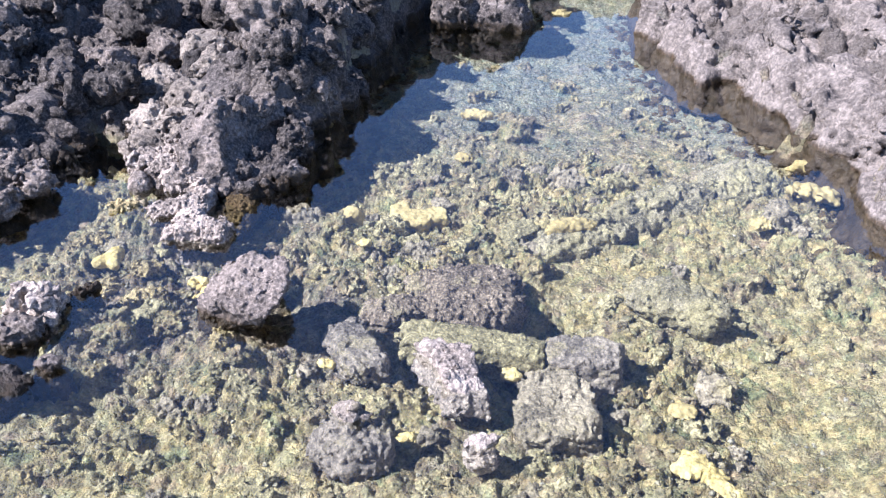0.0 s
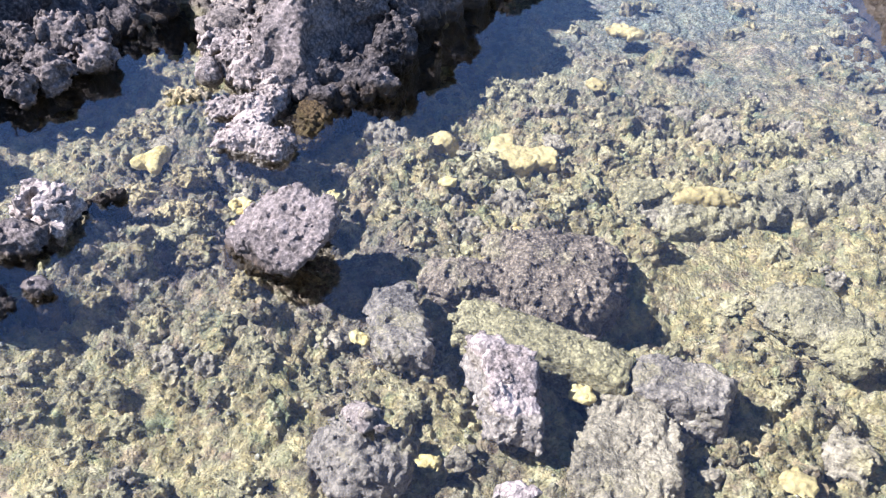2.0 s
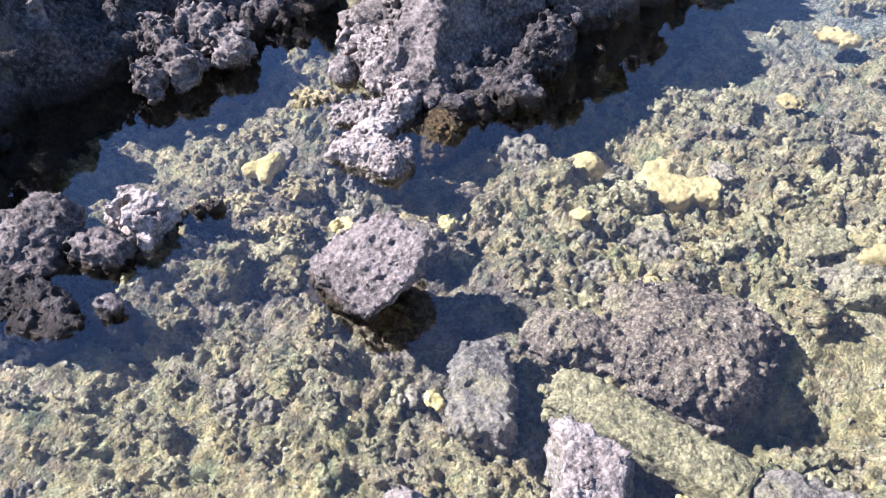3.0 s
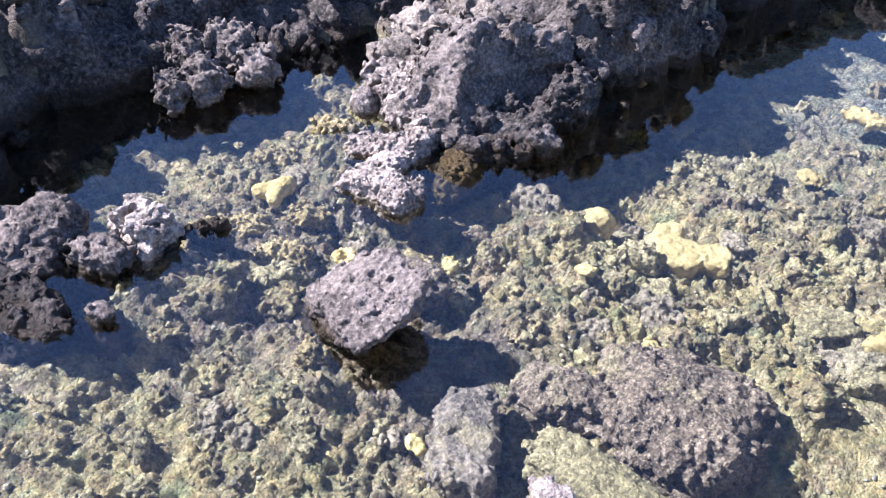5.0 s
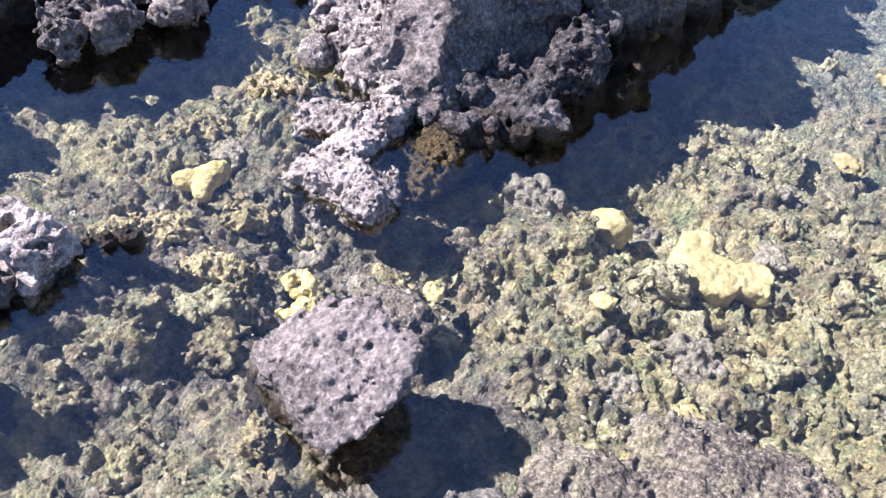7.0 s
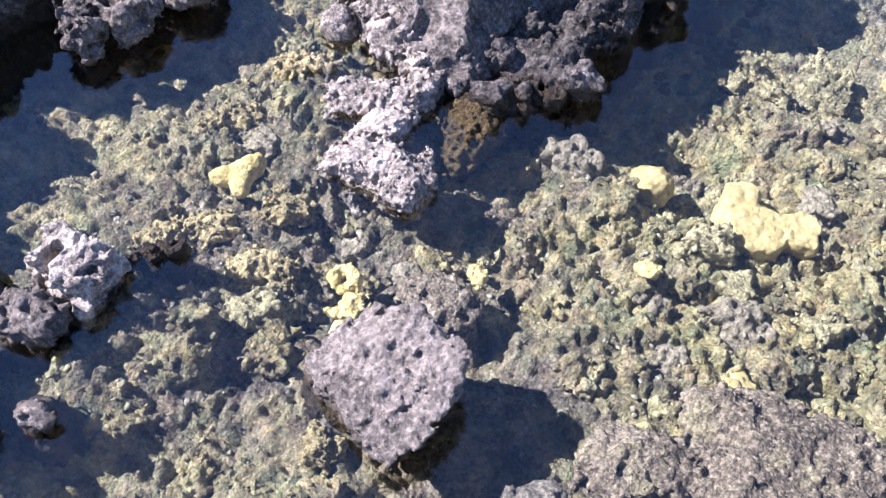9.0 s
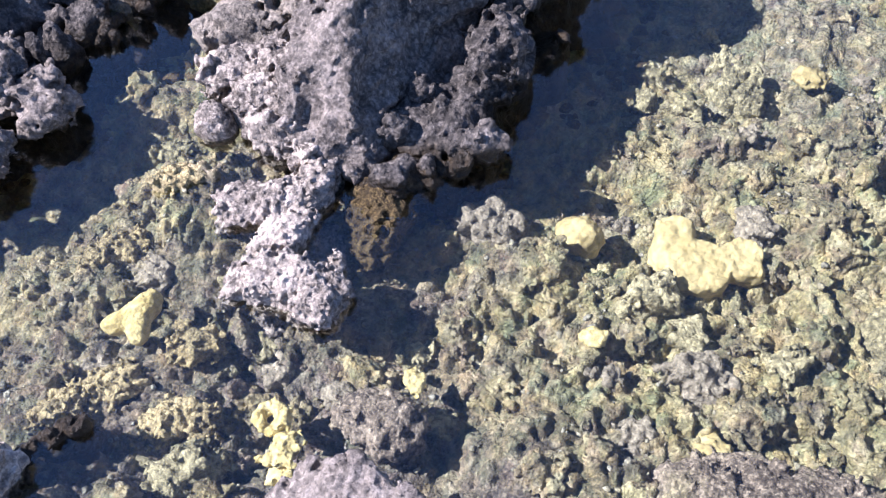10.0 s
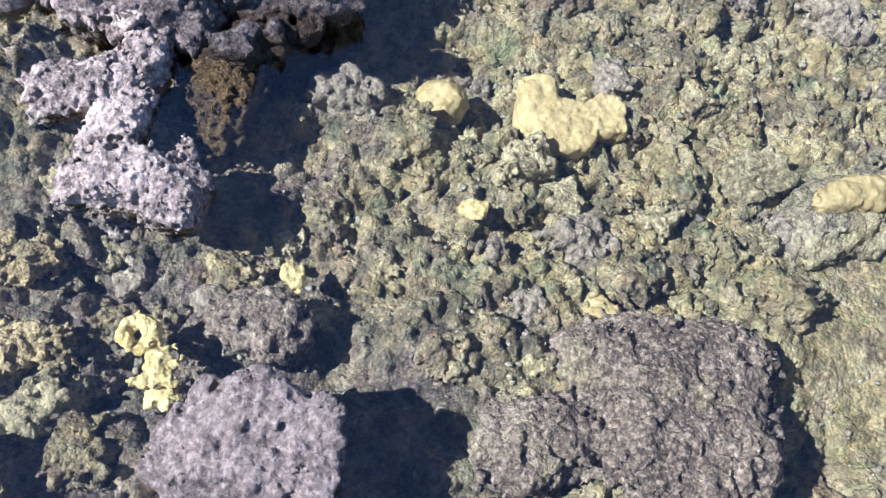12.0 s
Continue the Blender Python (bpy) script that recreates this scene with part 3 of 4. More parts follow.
rock("crusted_rock", [(-0.86, 1.975, -0.014, 0.07, 0.055, 0.045, 20, 3), (-0.785, 2.01, -0.008, 0.075, 0.055, 0.055, 35, 3), (-0.73, 2.07, 0.0, 0.045, 0.06, 0.055, 0, 3), (-0.745, 1.92, -0.012, 0.05, 0.085, 0.05, -15, 3), (-0.765, 1.79, -0.014, 0.055, 0.04, 0.035, 20, 3),
                      (-0.68, 1.81, 0.0, 0.085, 0.055, 0.05, 15, 3), (-0.61, 1.8, -0.002, 0.055, 0.06, 0.05, 0, 3), (-0.61, 1.875, -0.01, 0.022, 0.03, 0.045, 0, 3), (-0.72, 1.9, -0.12, 0.09, 0.14, 0.06, 0)],
     0.0042, 42, CRUST, "white crusted low rock breaking the water's surface", crag=0.008, grit=0.005, size=0.04, fine=0.011, blend=0.008, bites=[(-0.655, 1.89, 0.03, 0.042), (-0.69, 1.74, 0.02, 0.025)])
rock("big_lava_rock", [(-0.75, 2.33, 0.1, 0.14, 0.2, 0.21, 0), (-0.82, 2.42, 0.04, 0.12, 0.13, 0.16, 0), (-0.58, 2.45, 0.1, 0.16, 0.2, 0.22, 0), (-0.62, 2.18, 0.03, 0.12, 0.09, 0.11, 0), (-0.5, 2.2, 0.0, 0.09, 0.07, 0.08, 0), (-0.46, 2.42, 0.0, 0.08, 0.16, 0.18, 0), (-0.58, 2.13, 0.09, 0.035, 0.03, 0.035, 0), (-0.6, 2.4, -0.08, 0.22, 0.24, 0.16, 0)],
     0.0055, 43, LAVA_PALE, "tall grey lava rock with a flat shaded face", crag=0.014, grit=0.006, size=0.08, holes=0.02,
     cuts=[((-0.735, 2.28, 0.26), (0.82, -0.27, 0.5)), ((-0.76, 2.32, 0.27), (-0.5, -0.25, 0.8)), ((-0.72, 2.25, 0.2), (0, -0.75, 0.65))])


def blocks(name, pieces, voxel, seed, mat, label, crag, grit, size, holes):
    """A rock that has broken into blocks: each piece (part name, lobes) is a mesh of its own under the thing."""
    lobes = [l for _, ls in pieces for l in ls]
    base = np.mean([l[:3] for l in lobes], axis=0)
    thing = new(name)
    thing.matrix_world = pose(*base)
    for k, (piece, ls) in enumerate(pieces):
        v, f = carve(ls, voxel, seed + k, crag, grit, size, holes=holes)
        ob = new(piece, mesh_of(piece, v - base, f, mat))
        ob.parent = thing
    TAKEN.extend((l[0], l[1], 0.8 * (l[3] + l[4]) / 2) for l in lobes)
    return tagged(thing, label, "rock")


blocks("lava_shelf", [("block", [(-0.93, 2.25, 0.03, 0.1, 0.08, 0.08, 0), (-0.88, 2.34, 0.05, 0.12, 0.09, 0.09, 0)]), ("block", [(-0.85, 2.2, 0.015, 0.07, 0.07, 0.08, 0, 3)]),
                      ("block", [(-1.03, 2.32, 0.02, 0.09, 0.06, 0.07, 30, 3)]), ("block", [(-0.775, 2.17, 0.0, 0.05, 0.06, 0.07, 0, 3)])],
       0.005, 44, CRUST, "knobbly pale lava shelf broken into blocks at the water's edge", 0.018, 0.006, 0.055, 0.022)
blocks("lava_ledge", [("ledge", [(-0.48, 2.3, 0.0, 0.07, 0.12, 0.07, 0), (-0.45, 2.52, 0.04, 0.08, 0.13, 0.14, 0), (-0.56, 2.33, 0.0, 0.1, 0.14, 0.07, 0), (-0.48, 2.35, -0.09, 0.1, 0.2, 0.08, 0)]),
                      ("knob", [(-0.575, 2.12, 0.01, 0.05, 0.035, 0.055, 0), (-0.53, 2.16, 0.0, 0.06, 0.04, 0.06, 20)]), ("knob", [(-0.61, 2.23, 0.05, 0.03, 0.03, 0.04, 0)]),
                      ("knob", [(-0.585, 2.34, 0.08, 0.028, 0.03, 0.035, 0)]), ("slab", [(-0.44, 2.26, 0.02, 0.06, 0.03, 0.05, 15, 3)])],
       0.0055, 54, LAVA, "grey knobbly lava ledge in shade above the water", 0.016, 0.004, 0.05, 0.02)
for k, (x, y, z, r) in enumerate([(-1.08, 2.42, 0.05, 0.1), (-0.95, 2.55, 0.09, 0.12), (-1.12, 2.64, 0.07, 0.11), (-0.98, 2.8, 0.13, 0.13), (-1.16, 2.95, 0.13, 0.13), (-0.92, 3.05, 0.2, 0.12), (-1.02, 3.25, 0.2, 0.15)]):
    rock("cream_rock", [(x, y, z, r, r * 0.8, r * 0.7, 40 * k), (x + 0.5 * r, y - 0.3 * r, z - 0.1 * r, r * 0.6, r * 0.5, r * 0.5, 0), (x - 0.4 * r, y + 0.4 * r, z + 0.2 * r, r * 0.5, r * 0.6, r * 0.5, 0)], 0.0085, 330 + k, CREAM,
         "cream-coloured knobbly lava rock in a gully of the bank", group="cream rocks", crag=0.022, grit=0.006, size=0.06, holes=0.02)
for k, (x, y, z, r) in enumerate([(-1.49, 1.9, 0.06, 0.085), (-1.55, 2.1, 0.09, 0.09), (-1.43, 2.08, 0.05, 0.06), (-1.64, 1.96, 0.1, 0.08), (-1.52, 1.78, 0.05, 0.06)]):
    rock("crag", [(x, y, z, r, r * 0.75, r * 0.8, 35 * k), (x + 0.5 * r, y - 0.4 * r, z - 0.1 * r, r * 0.55, r * 0.5, r * 0.6, 0), (x - 0.5 * r, y + 0.3 * r, z + 0.1 * r, r * 0.5, r * 0.6, r * 0.6, 0)], 0.006, 360 + k, LAVA_PALE,
         "knobbly sunlit lava crag on the dark bank", group="bank crags", crag=0.024, grit=0.008, size=0.045, holes=0.03)
rock("round_rock", [(-1.03, 2.17, 0.01, 0.05, 0.045, 0.055, 0)], 0.0045, 45, CRUST, "small round grey lava stone at the water's edge", crag=0.005, grit=0.003, size=0.05)
rock("jagged_rock", [(-1.09, 1.25, -0.01, 0.07, 0.06, 0.1, 0, 3), (-1.02, 1.24, -0.01, 0.06, 0.065, 0.09, 20, 3)], 0.0048, 46, CRUST, "jagged pale lava rock rising from the pool", crag=0.014, grit=0.005, size=0.05, holes=0.025,
     cuts=[((-1.06, 1.24, 0.085), (0.1, -0.15, 1.0)), ((-0.975, 1.24, 0.03), (1.0, 0.1, -0.2))])
rock("overhung_rock", [(-1.06, 1.11, 0.015, 0.08, 0.05, 0.045, 15, 3), (-1.09, 1.1, -0.08, 0.06, 0.05, 0.08, 0)], 0.0048, 55, LAVA_PALE, "pale lava rock undercut at the waterline", crag=0.01, grit=0.005, size=0.04, holes=0.02)
rock("low_rock", [(-0.955, 1.375, -0.01, 0.035, 0.02, 0.026, 40), (-0.92, 1.4, -0.005, 0.025, 0.018, 0.026, 40), (-0.99, 1.34, -0.012, 0.03, 0.02, 0.022, 40), (-0.945, 1.385, -0.07, 0.04, 0.04, 0.06, 40)], 0.0042, 47, LAVA, "low dark rock awash in the pool", crag=0.007, grit=0.004, size=0.03)
rock("dark_rock", [(-1.24, 1.1, 0.03, 0.09, 0.08, 0.08, 0), (-1.3, 1.03, 0.0, 0.1, 0.1, 0.08, 0), (-1.2, 1.0, -0.02, 0.08, 0.07, 0.05, 0), (-1.25, 1.05, -0.1, 0.14, 0.14, 0.07, 0)], 0.006, 48, LAVA_PALE, "rounded grey lava rock in the pool", crag=0.014, grit=0.006)
rock("wet_rock", [(-1.12, 0.9, -0.01, 0.1, 0.06, 0.055, 20), (-1.0, 0.86, -0.01, 0.09, 0.06, 0.045, 20), (-1.2, 0.85, 0.0, 0.1, 0.08, 0.06, 0), (-1.1, 0.87, -0.09, 0.17, 0.1, 0.06, 10)], 0.006, 49, LAVA_DARK, "wet dark lava rock awash", crag=0.016, grit=0.006)
rock("small_knob", [(-0.885, 0.97, 0.015, 0.032, 0.028, 0.03, 0), (-0.9, 0.98, -0.1, 0.06, 0.055, 0.09, 0)], 0.004, 50, LAVA_PALE, "small pale knob of lava above the water", crag=0.007, grit=0.004, size=0.03)
rock("pale_rock", [(0.32, 1.06, -0.02, 0.15, 0.13, 0.06, 0, 6)], 0.0045, 51, CRUST, "pale pitted wedge of rock above the water", crag=0.01, grit=0.005, size=0.05,
     cuts=[((0.22, 1.15, 0), (-0.75, 0.6, 0.3)), ((0.3, 1.155, 0), (0.2, 1, 0.25)), ((0.4, 1.06, 0), (1, 0.25, 0.1)), ((0.35, 0.94, 0), (0.1, -1, 0.3)), ((0.27, 1.05, 0), (-0.85, -0.5, 0.2)), ((0.28, 1.08, 0.035), (-0.1, -0.12, 1)), ((0.36, 1.0, 0.02), (0.25, -0.3, 1))])
rock("grey_knob", [(0.045, 0.83, -0.005, 0.05, 0.042, 0.04, 0), (0.06, 0.77, -0.095, 0.1, 0.09, 0.06, 0), (0.0, 0.8, -0.1, 0.07, 0.06, 0.06, 0), (0.12, 0.8, -0.08, 0.05, 0.06, 0.05, 20)], 0.005, 52, GREY, "grey lava stone with its crown above the water", crag=0.014, grit=0.006, size=0.05)
rock("awash_stone", [(0.43, 0.74, -0.002, 0.034, 0.018, 0.018, 10), (0.43, 0.74, -0.06, 0.045, 0.04, 0.05, 0)], 0.004, 53, CRUST, "white stone tip at the water's surface", crag=0.008, grit=0.004, size=0.04)
rock("far_rock", [(0.33, 4.66, 0.02, 0.28, 0.2, 0.16, 0), (0.15, 4.6, 0.08, 0.14, 0.14, 0.16, 0), (0.48, 4.6, 0.05, 0.14, 0.15, 0.16, 0), (0.32, 4.75, 0.15, 0.16, 0.15, 0.18, 0)], 0.011, 71, LAVA, "dark lava rock standing in the pool", crag=0.035, grit=0.01, size=0.09)

# ---- drowned stones ----
rock("stone_beam", [(0.385, 1.245, -0.075, 0.235, 0.06, 0.065, -9, 9)], 0.005, 61, OLIVE, "long squared olive stone under shallow water, broken from its neighbour", crag=0.004, grit=0.003, size=0.06, cuts=[((0.61, 1.2, 0), (1, -0.05, 0))])
rock("stone_block", [(0.745, 1.21, -0.08, 0.125, 0.07, 0.072, -3, 6)] , 0.005, 62, GREY, "squared grey-tan stone block under shallow water", crag=0.007, grit=0.004, size=0.06, cuts=[((0.62, 1.2, 0), (-1, 0.05, 0)), ((0.85, 1.2, 0), (1, -0.22, 0.15))])
rock("tan_slab", [(0.655, 0.995, -0.095, 0.09, 0.14, 0.045, 10, 5), (0.62, 0.93, -0.1, 0.08, 0.08, 0.045, 0, 4)], 0.005, 63, TAN, "flat tan stone slab under shallow water", crag=0.011, grit=0.004, size=0.06)
rock("grey_slab", [(0.005, 1.205, -0.07, 0.07, 0.125, 0.042, 27, 4.5)], 0.005, 64, GREY, "flat grey stone slab just under water", crag=0.009, grit=0.004, size=0.07)
rock("mauve_rock", [(0.36, 1.61, -0.12, 0.18, 0.16, 0.09, 15, 2.6), (0.1, 1.5, -0.13, 0.14, 0.09, 0.08, 30), (0.41, 1.5, -0.12, 0.12, 0.1, 0.09, 0, 2.6), (0.2, 1.68, -0.13, 0.12, 0.07, 0.08, 25), (0.49, 1.72, -0.13, 0.06, 0.05, 0.06, 0)], 0.0052, 65, MAUVE, "broad mauve rock crusted with algae under water", crag=0.011, grit=0.0045, size=0.045, holes=0.012, fine=0.014)
rock("yellow_stone", [(0.045, 2.23, -0.12, 0.045, 0.07, 0.045, 0, 3), (0.19, 2.235, -0.12, 0.045, 0.05, 0.04, -30, 3), (0.1, 2.175, -0.12, 0.07, 0.06, 0.04, 10, 3), (0.125, 2.21, -0.125, 0.05, 0.05, 0.04, 0, 3), (0.222, 2.215, -0.125, 0.03, 0.025, 0.035, 0)], 0.004, 66, YELLOW,
     "bright yellow algae-covered stone under water", crag=0.004, grit=0.002, size=0.08, blend=0.012, cuts=[((0.12, 2.2, -0.09), (0.1, -0.05, 1.0))], bites=[(0.118, 2.3, -0.1, 0.036), (0.2, 2.14, -0.1, 0.035)])
rock("round_stone", [(-0.158, 2.195, -0.115, 0.055, 0.045, 0.045, 0)], 0.004, 67, YELLOW, "round yellow-tan stone under water", crag=0.005, grit=0.003, size=0.04)
rock("yellow_growth", [(-0.972, 1.668, -0.042, 0.034, 0.034, 0.026, 0), (-0.962, 1.7, -0.042, 0.026, 0.034, 0.026, -15), (-1.0, 1.642, -0.045, 0.024, 0.034, 0.024, -53), (-0.952, 1.638, -0.045, 0.023, 0.03, 0.024, 30)], 0.003, 68, SULPHUR, "yellow three-armed growth on the pool bed", "coral", crag=0.003, grit=0.001, size=0.03, blend=0.012)
rock("dark_ledge", [(0.85, 2.2, -0.16, 0.28, 0.1, 0.08, 35), (1.15, 2.42, -0.16, 0.36, 0.13, 0.1, 33), (1.55, 2.7, -0.16, 0.28, 0.16, 0.1, 36)], 0.008, 69, DROWNED, "long dark ledge of layered rock under water", crag=0.018, grit=0.008, size=0.08)
rock("drowned_rock", [(1.1, 1.67, -0.13, 0.18, 0.1, 0.07, -25)], 0.007, 70, DROWNED, "dark flat rock under water", crag=0.018, grit=0.007)
rock("reddish_rock", [(-0.43, 1.63, -0.09, 0.085, 0.05, 0.05, 10), (-0.39, 1.6, -0.1, 0.05, 0.05, 0.05, 0)], 0.0045, 72, MAUVE, "small reddish rock under water", crag=0.009, grit=0.005, size=0.04)
rock("brown_weed_clump", [(-0.59, 2.08, -0.04, 0.075, 0.065, 0.06, 0), (-0.575, 2.0, -0.055, 0.045, 0.055, 0.055, 0)], 0.0045, 73, BROWN, "brown seaweed clump at the rock's foot", "seaweed", crag=0.008, grit=0.006, size=0.03, fine=0.012)
rock("pale_wedge", [(-0.515, 1.65, -0.09, 0.035, 0.025, 0.025, 30)], 0.004, 74, TAN, "small pale wedge of stone under water", crag=0.004, grit=0.003, size=0.03)
rock("yellow_ledge", [(0.73, 2.13, -0.085, 0.09, 0.035, 0.03, 20), (0.8, 2.16, -0.09, 0.05, 0.03, 0.025, 0)], 0.005, 75, YELLOW, "yellow stone on a ledge under water", crag=0.007, grit=0.003, size=0.04)
for k, (x, y, z, r) in enumerate([(0.32, 3.39, -0.12, 0.055), (0.28, 2.91, -0.15, 0.035), (0.1, 2.02, -0.12, 0.045), (1.02, 0.84, -0.13, 0.045), (1.07, 0.8, -0.13, 0.03), (1.1, 0.73, -0.13, 0.045), (1.03, 1.1, -0.15, 0.04), (1.85, 2.57, -0.1, 0.08), (1.88, 2.85, -0.1, 0.06),
                               (-0.57, 1.5, -0.06, 0.028), (-0.55, 1.46, -0.07, 0.022), (-0.385, 1.725, -0.08, 0.02), (0.2, 1.77, -0.11, 0.04), (-0.08, 1.14, -0.07, 0.015), (0.207, 0.806, -0.06, 0.014), (-0.07, 1.93, -0.08, 0.013), (0.5, 1.14, -0.07, 0.022), (1.54, 2.27, -0.1, 0.035), (0.82, 5.1, -0.05, 0.07), (-0.84, 2.6, 0.16, 0.03), (-1.02, 2.44, 0.04, 0.016)]):
    rock("yellow_patch", [(x, y, z, r, r * 0.6, r * 0.34, 25 * k), (x + r * 0.6, y - r * 0.4, z, r * 0.5, r * 0.4, r * 0.25, 0)], max(0.003, r / 9), 300 + k, OLIVE if k == 2 else SULPHUR if r < 0.03 or k in (3, 4, 5) else YELLOW, "small yellow algae-coated stone under water" if z < 0 else "small stone with bright yellow algae among the lava", group="yellow stones", crag=r * 0.2, grit=0.003, size=0.04)
# a ring of yellow growth
ring = [(-0.61 + 0.022 * math.cos(a), 1.55 + 0.026 * math.sin(a), -0.055, 0.011, 0.011, 0.01, 0) for a in np.linspace(0, 5.4, 9)]
rock("yellow_ring", ring, 0.003, 76, SULPHUR, "ring-shaped yellow growth on the pool bed", "coral", crag=0.006, grit=0.002, size=0.02, blend=0.01)

for k, (x, y, r) in enumerate([(-0.8, 1.505, 0.05), (-0.97, 1.53, 0.045), (-1.03, 1.45, 0.035), (-0.84, 1.66, 0.04), (-1.04, 2.0, 0.035), (-1.12, 1.82, 0.045), (-0.43, 1.2, 0.03)]):
    z = float(terrain(np.array([x]), np.array([y]))[0][0]) + 0.012
    rock("algae_tuft", [(x, y, z, r, r * 0.7, 0.02, 50 * k), (x + 0.6 * r, y + 0.4 * r, z - 0.004, r * 0.6, r * 0.5, 0.018, 0), (x - 0.5 * r, y - 0.5 * r, z - 0.004, r * 0.5, r * 0.6, 0.018, 0)], 0.004, 380 + k, OCHRE,
         "ochre tuft of knobbly algae on the pool bed", "algae", "algae tufts", crag=0.012, grit=0.007, size=0.03, fine=0.012)

# ---- boulders of the banks ----
rng = random.Random(5)
BANK = []
for k in range(700):
    x, y = rng.uniform(-3.0, 3.4), rng.uniform(0.9, 5.6)
    s = float(shore(np.array([x]), np.array([y]))[0])
    if s < 0.04 or s > 1.7 or x > 1.0 and rng.random() < 0.9 or -1.15 < x < -0.3 and y < 2.6 or -1.85 < x < -1.25 and 1.75 < y < 2.75:
        continue
    r = rng.uniform(0.06, 0.18) * (1.1 if s > 0.2 else 0.7)
    if any(math.hypot(x - a, y - b) < 0.85 * (r + c) for a, b, c in BANK):
        continue
    BANK.append((x, y, r))
for k, (x, y, r) in enumerate(BANK):
    z = float(rise(np.array([x]), np.array([y]))[0][0]) + r * (0.45 if x < -1.2 else 0.1)
    lobes = [(x, y, z, r, r * rng.uniform(0.75, 1), r * rng.uniform(0.7, 0.95), rng.uniform(0, 180))]
    for _ in range(3):
        a = rng.uniform(0, 6.28)
        lobes.append((x + r * 0.6 * math.cos(a), y + r * 0.6 * math.sin(a), z + r * rng.uniform(-0.2, 0.5), r * rng.uniform(0.35, 0.6), r * rng.uniform(0.35, 0.6), r * rng.uniform(0.35, 0.7), rng.uniform(0, 180)))
    pale = x > 1.0
    rock("lava_boulder", lobes, max(0.008, r / 13), 400 + k, LAVA_BANK if pale else rng.choice((LAVA, LAVA_DARK, LAVA, LAVA_PALE)), "pale weathered lava boulder on the bank" if pale else "pitted grey lava boulder on the bank",
         group="bank boulders", crag=r * 0.2, grit=0.007, size=0.5 * r, fine=0.025, take=False)

# ---- loose cobbles on the bed ----
COBBLE_LOOK = [(OLIVE, "olive algae-covered cobble on the pool bed"), (BED, "rough cobble overgrown like the pool bed round it"), (TAN, "tan cobble on the pool bed"), (BED, "rough cobble overgrown like the pool bed round it"), (BED, "rough cobble overgrown like the pool bed round it")]
shapes = []
for k in range(24):
    r = (0.022, 0.032, 0.046, 0.064)[k % 4]
    lobes = [(0, 0, 0, r, r * rng.uniform(0.65, 1), r * rng.uniform(0.4, 0.6), 0, 2.6)]
    for _ in range(3):
        a = rng.uniform(0, 6.28)
        lobes.append((r * 0.6 * math.cos(a), r * 0.6 * math.sin(a), r * rng.uniform(-0.2, 0.2), r * rng.uniform(0.4, 0.6), r * rng.uniform(0.4, 0.6), r * rng.uniform(0.3, 0.45), 0))
    chips = []
    for _ in range(6):
        a, e = rng.uniform(0, 6.28), rng.uniform(-0.2, 1.2)
        nrm = (math.cos(a), math.sin(a), e)
        chips.append((tuple(r * rng.uniform(0.5, 0.8) * c for c in nrm), nrm))
    v, f = carve(lobes, max(r / 11, 0.0045), 500 + k, 0.009 + r * 0.1, 0.004 + r * 0.03, 0.018 + r * 0.22, cuts=chips, blend=r * 0.2, fine=0.016)
    look_of = COBBLE_LOOK[(k // 4) % 5]
    shapes.append((r, mesh_of("cobble", v, f, look_of[0]), look_of[1]))
placed = []
TAKEN += [(0.15, 2.16, 0.07), (0.2, 2.16, 0.06), (-0.12, 1.42, 0.16), (-0.18, 1.3, 0.1), (0.63, 1.6, 0.12), (-0.24, 2.42, 0.14), (-0.15, 2.55, 0.16)]
spots = [(rng.uniform(-1.2, 1.2), rng.uniform(0.5, 2.9)) if rng.random() < 0.75 else (rng.uniform(-1.4, 2.0), rng.uniform(0.4, 4.4)) for _ in range(9000)]
spots_x, spots_y = np.array(spots).T
edge_of, floor_of = shore(spots_x, spots_y), terrain(spots_x, spots_y)[0]
for k, (x, y) in enumerate(spots):
    if len(placed) >= 280:
        break
    r, me, label = shapes[rng.randrange(24)]
    if k < 2000 and r < 0.044 or k < 4000 and r < 0.03:
        continue
    if edge_of[k] > -0.08 or any(math.hypot(x - a, y - b) < c + r * 0.75 for a, b, c in TAKEN) or any(math.hypot(x - a, y - b) < 0.92 * (r + c) for a, b, c in placed):
        continue
    if r > 0.044 and (len([1 for q in placed if q[2] > 0.044]) > 80 or math.hypot(x - 0.95, y - 1.8) < 0.4 or r > 0.04 and y < 1.2):
        continue
    placed.append((x, y, r))
    ob = new("cobble", me)
    top = min(float(floor_of[k]) + 0.1 * r, -0.03 - 0.5 * r)
    ob.matrix_world = pose(x, y, top, rng.uniform(-12, 12), rng.uniform(-12, 12), rng.uniform(0, 360)) @ Matrix.Scale(rng.uniform(0.85, 1.2), 4)
    tagged(ob, label, "stone", "bed cobbles")


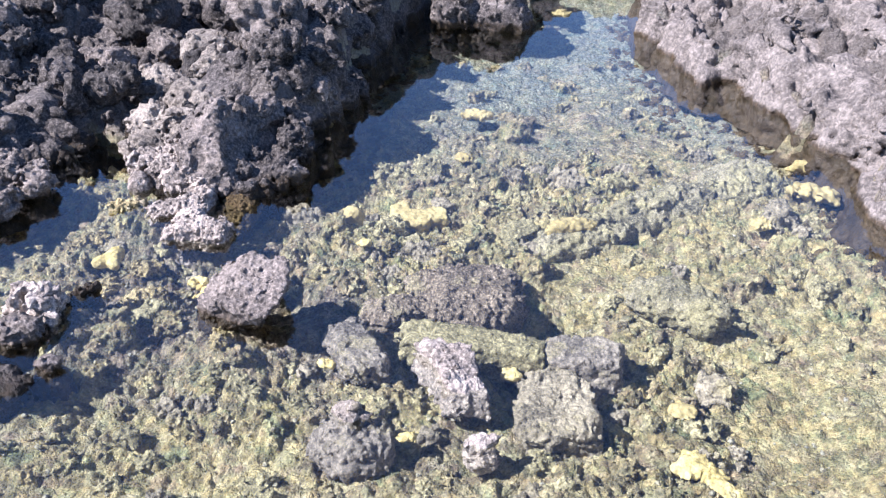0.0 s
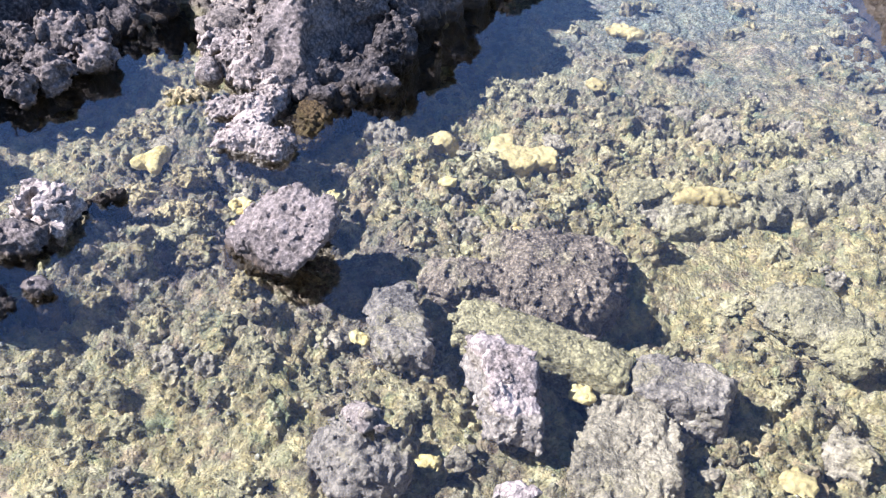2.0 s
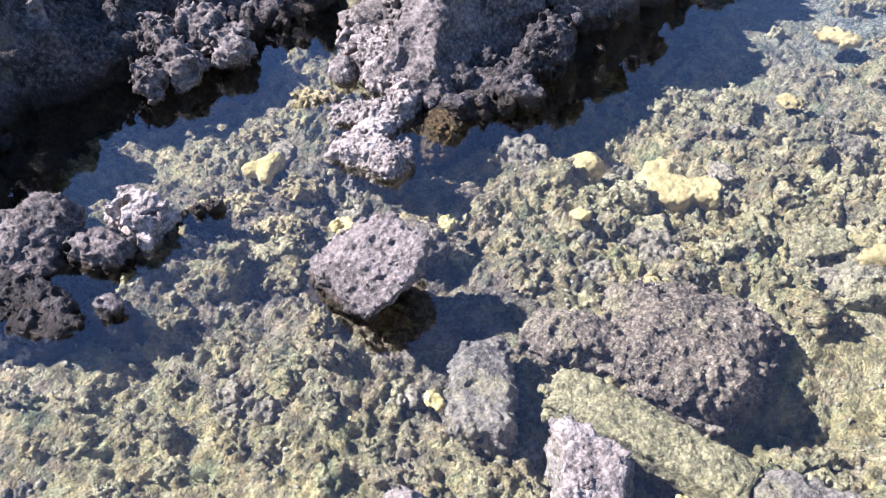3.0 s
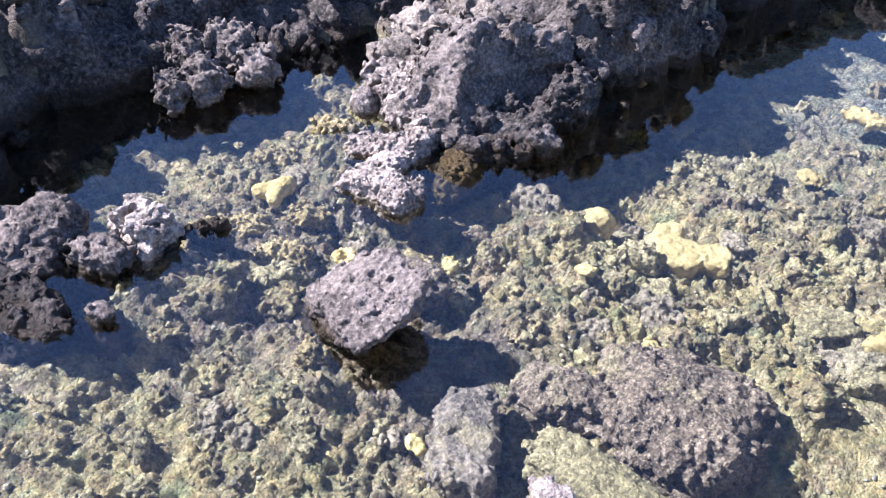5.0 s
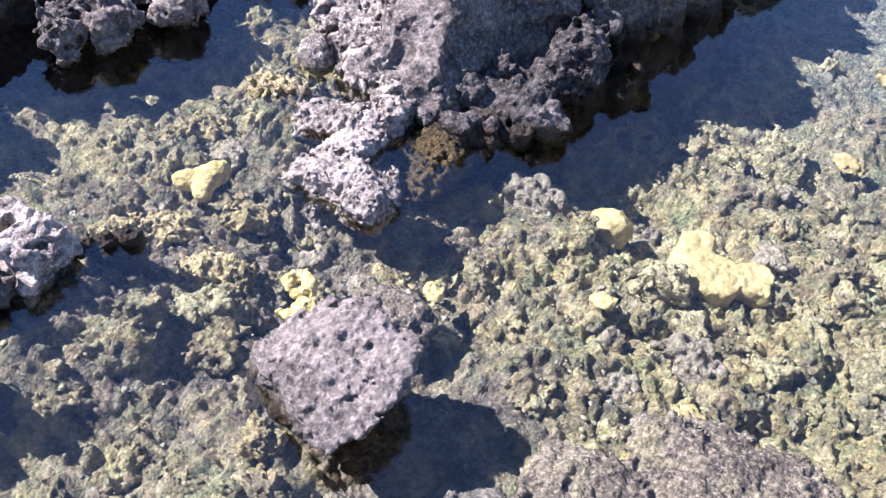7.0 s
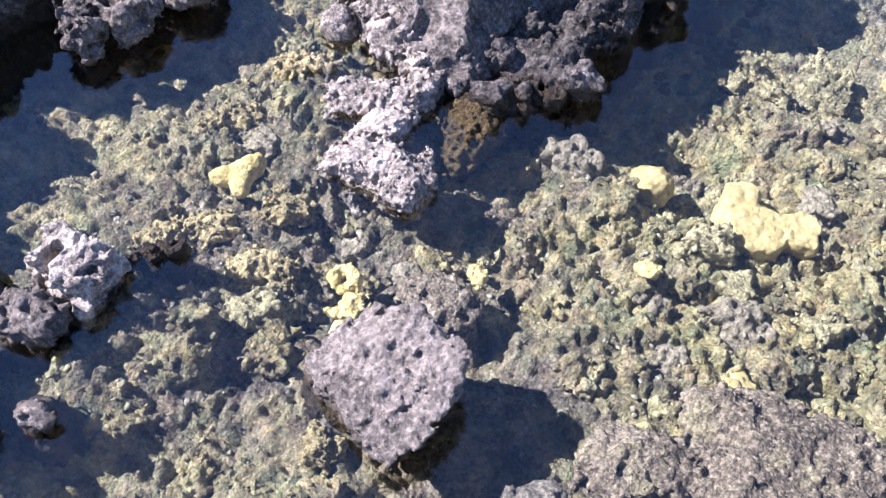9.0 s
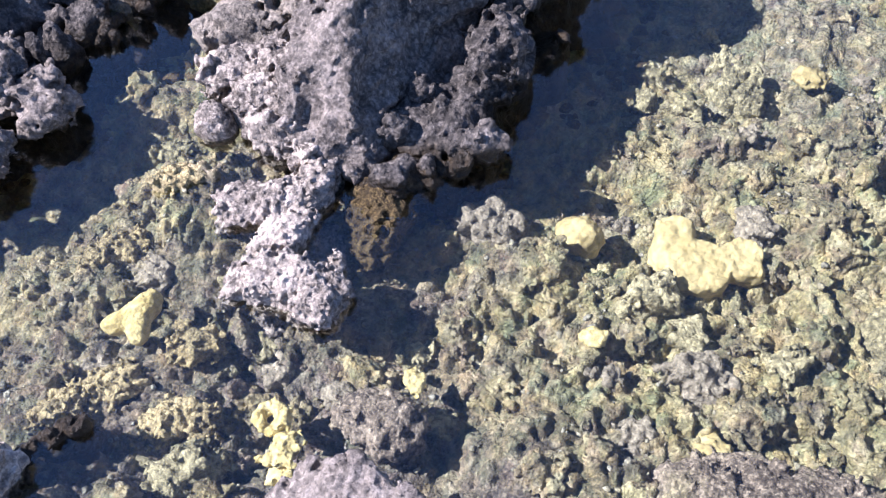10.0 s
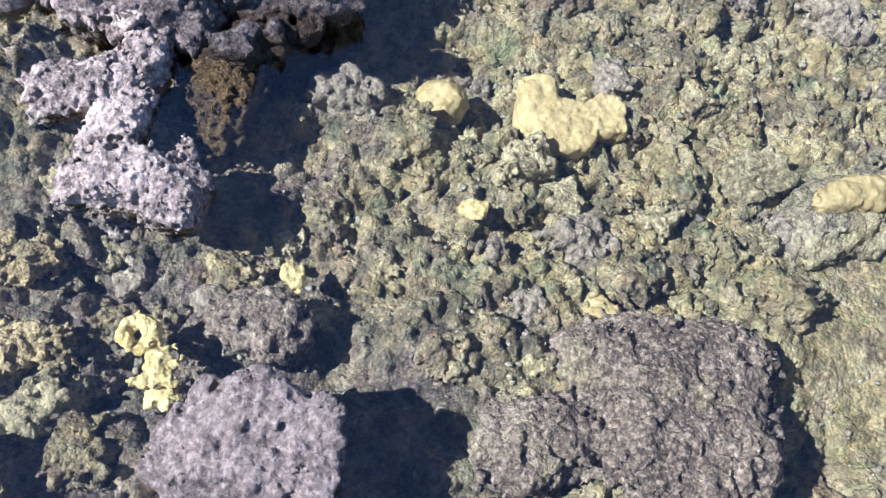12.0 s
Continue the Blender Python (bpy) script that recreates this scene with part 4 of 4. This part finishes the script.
# ---- gravel and waterline weed ----
def scatter(name, spots, mat, label, category, flat=0.7, rough=0.25):
    bm = bmesh.new()
    bmesh.ops.create_icosphere(bm, subdivisions=1, radius=1)
    d = np.array([v.co[:] for v in bm.verts])
    f = np.array([[v.index for v in q.verts] for q in bm.faces])
    bm.free()
    V, Fs = [], []
    for k, (x, y, z, r) in enumerate(spots):
        a = rng.uniform(0, 6.28)
        p = d * (1 + rough * vnoise(d * 1.7 + k * 3.1, 77))[:, None] * np.array([1, rng.uniform(0.6, 1), flat]) * r
        V.append(np.stack([p[:, 0] * math.cos(a) - p[:, 1] * math.sin(a), p[:, 0] * math.sin(a) + p[:, 1] * math.cos(a), p[:, 2]], 1) + (x, y, z))
        Fs.append(f + k * len(d))
    return tagged(new(name, mesh_of(name, np.concatenate(V), np.concatenate(Fs), mat)), label, category, kind="stuff")


sx = np.array([rng.uniform(-1.4, 1.6) for _ in range(2600)])
sy = np.array([rng.uniform(0.45, 3.2) for _ in range(2600)])
ok = shore(sx, sy) < -0.04
sx, sy = sx[ok], sy[ok]
sz = terrain(sx, sy)[0]
PEBBLE = stone("pebble_mix", (0.05, 0.05, 0.045), (0.3, 0.28, 0.2), (0.7, 0.65, 0.5), 0.35, (0.42, 0.36, 0.2), 0.5, grain=60.0)
scatter("gravel", [(x, y, z + 0.003, 0.003 + 0.009 * rng.random() ** 3) for x, y, z in zip(sx, sy, sz)], PEBBLE, "pale shell gravel and pebbles on the bed", "gravel", 0.6, 0.6)
wx = np.array([rng.uniform(-1.9, 2.4) for _ in range(9000)])
wy = np.array([rng.uniform(1.3, 5.4) for _ in range(9000)])
wd = rise(wx, wy)[1]
ok = (wd > -0.15) & (wd < 0.0)
wx, wy = wx[ok][:1500], wy[ok][:1500]
wz = np.minimum(terrain(wx, wy)[0], -0.012)
scatter("seaweed_fringe", [(x, y, z, rng.uniform(0.012, 0.035)) for x, y, z in zip(wx, wy, wz)], BROWN, "brown seaweed fringe along the waterline", "seaweed", 0.5, 0.5)
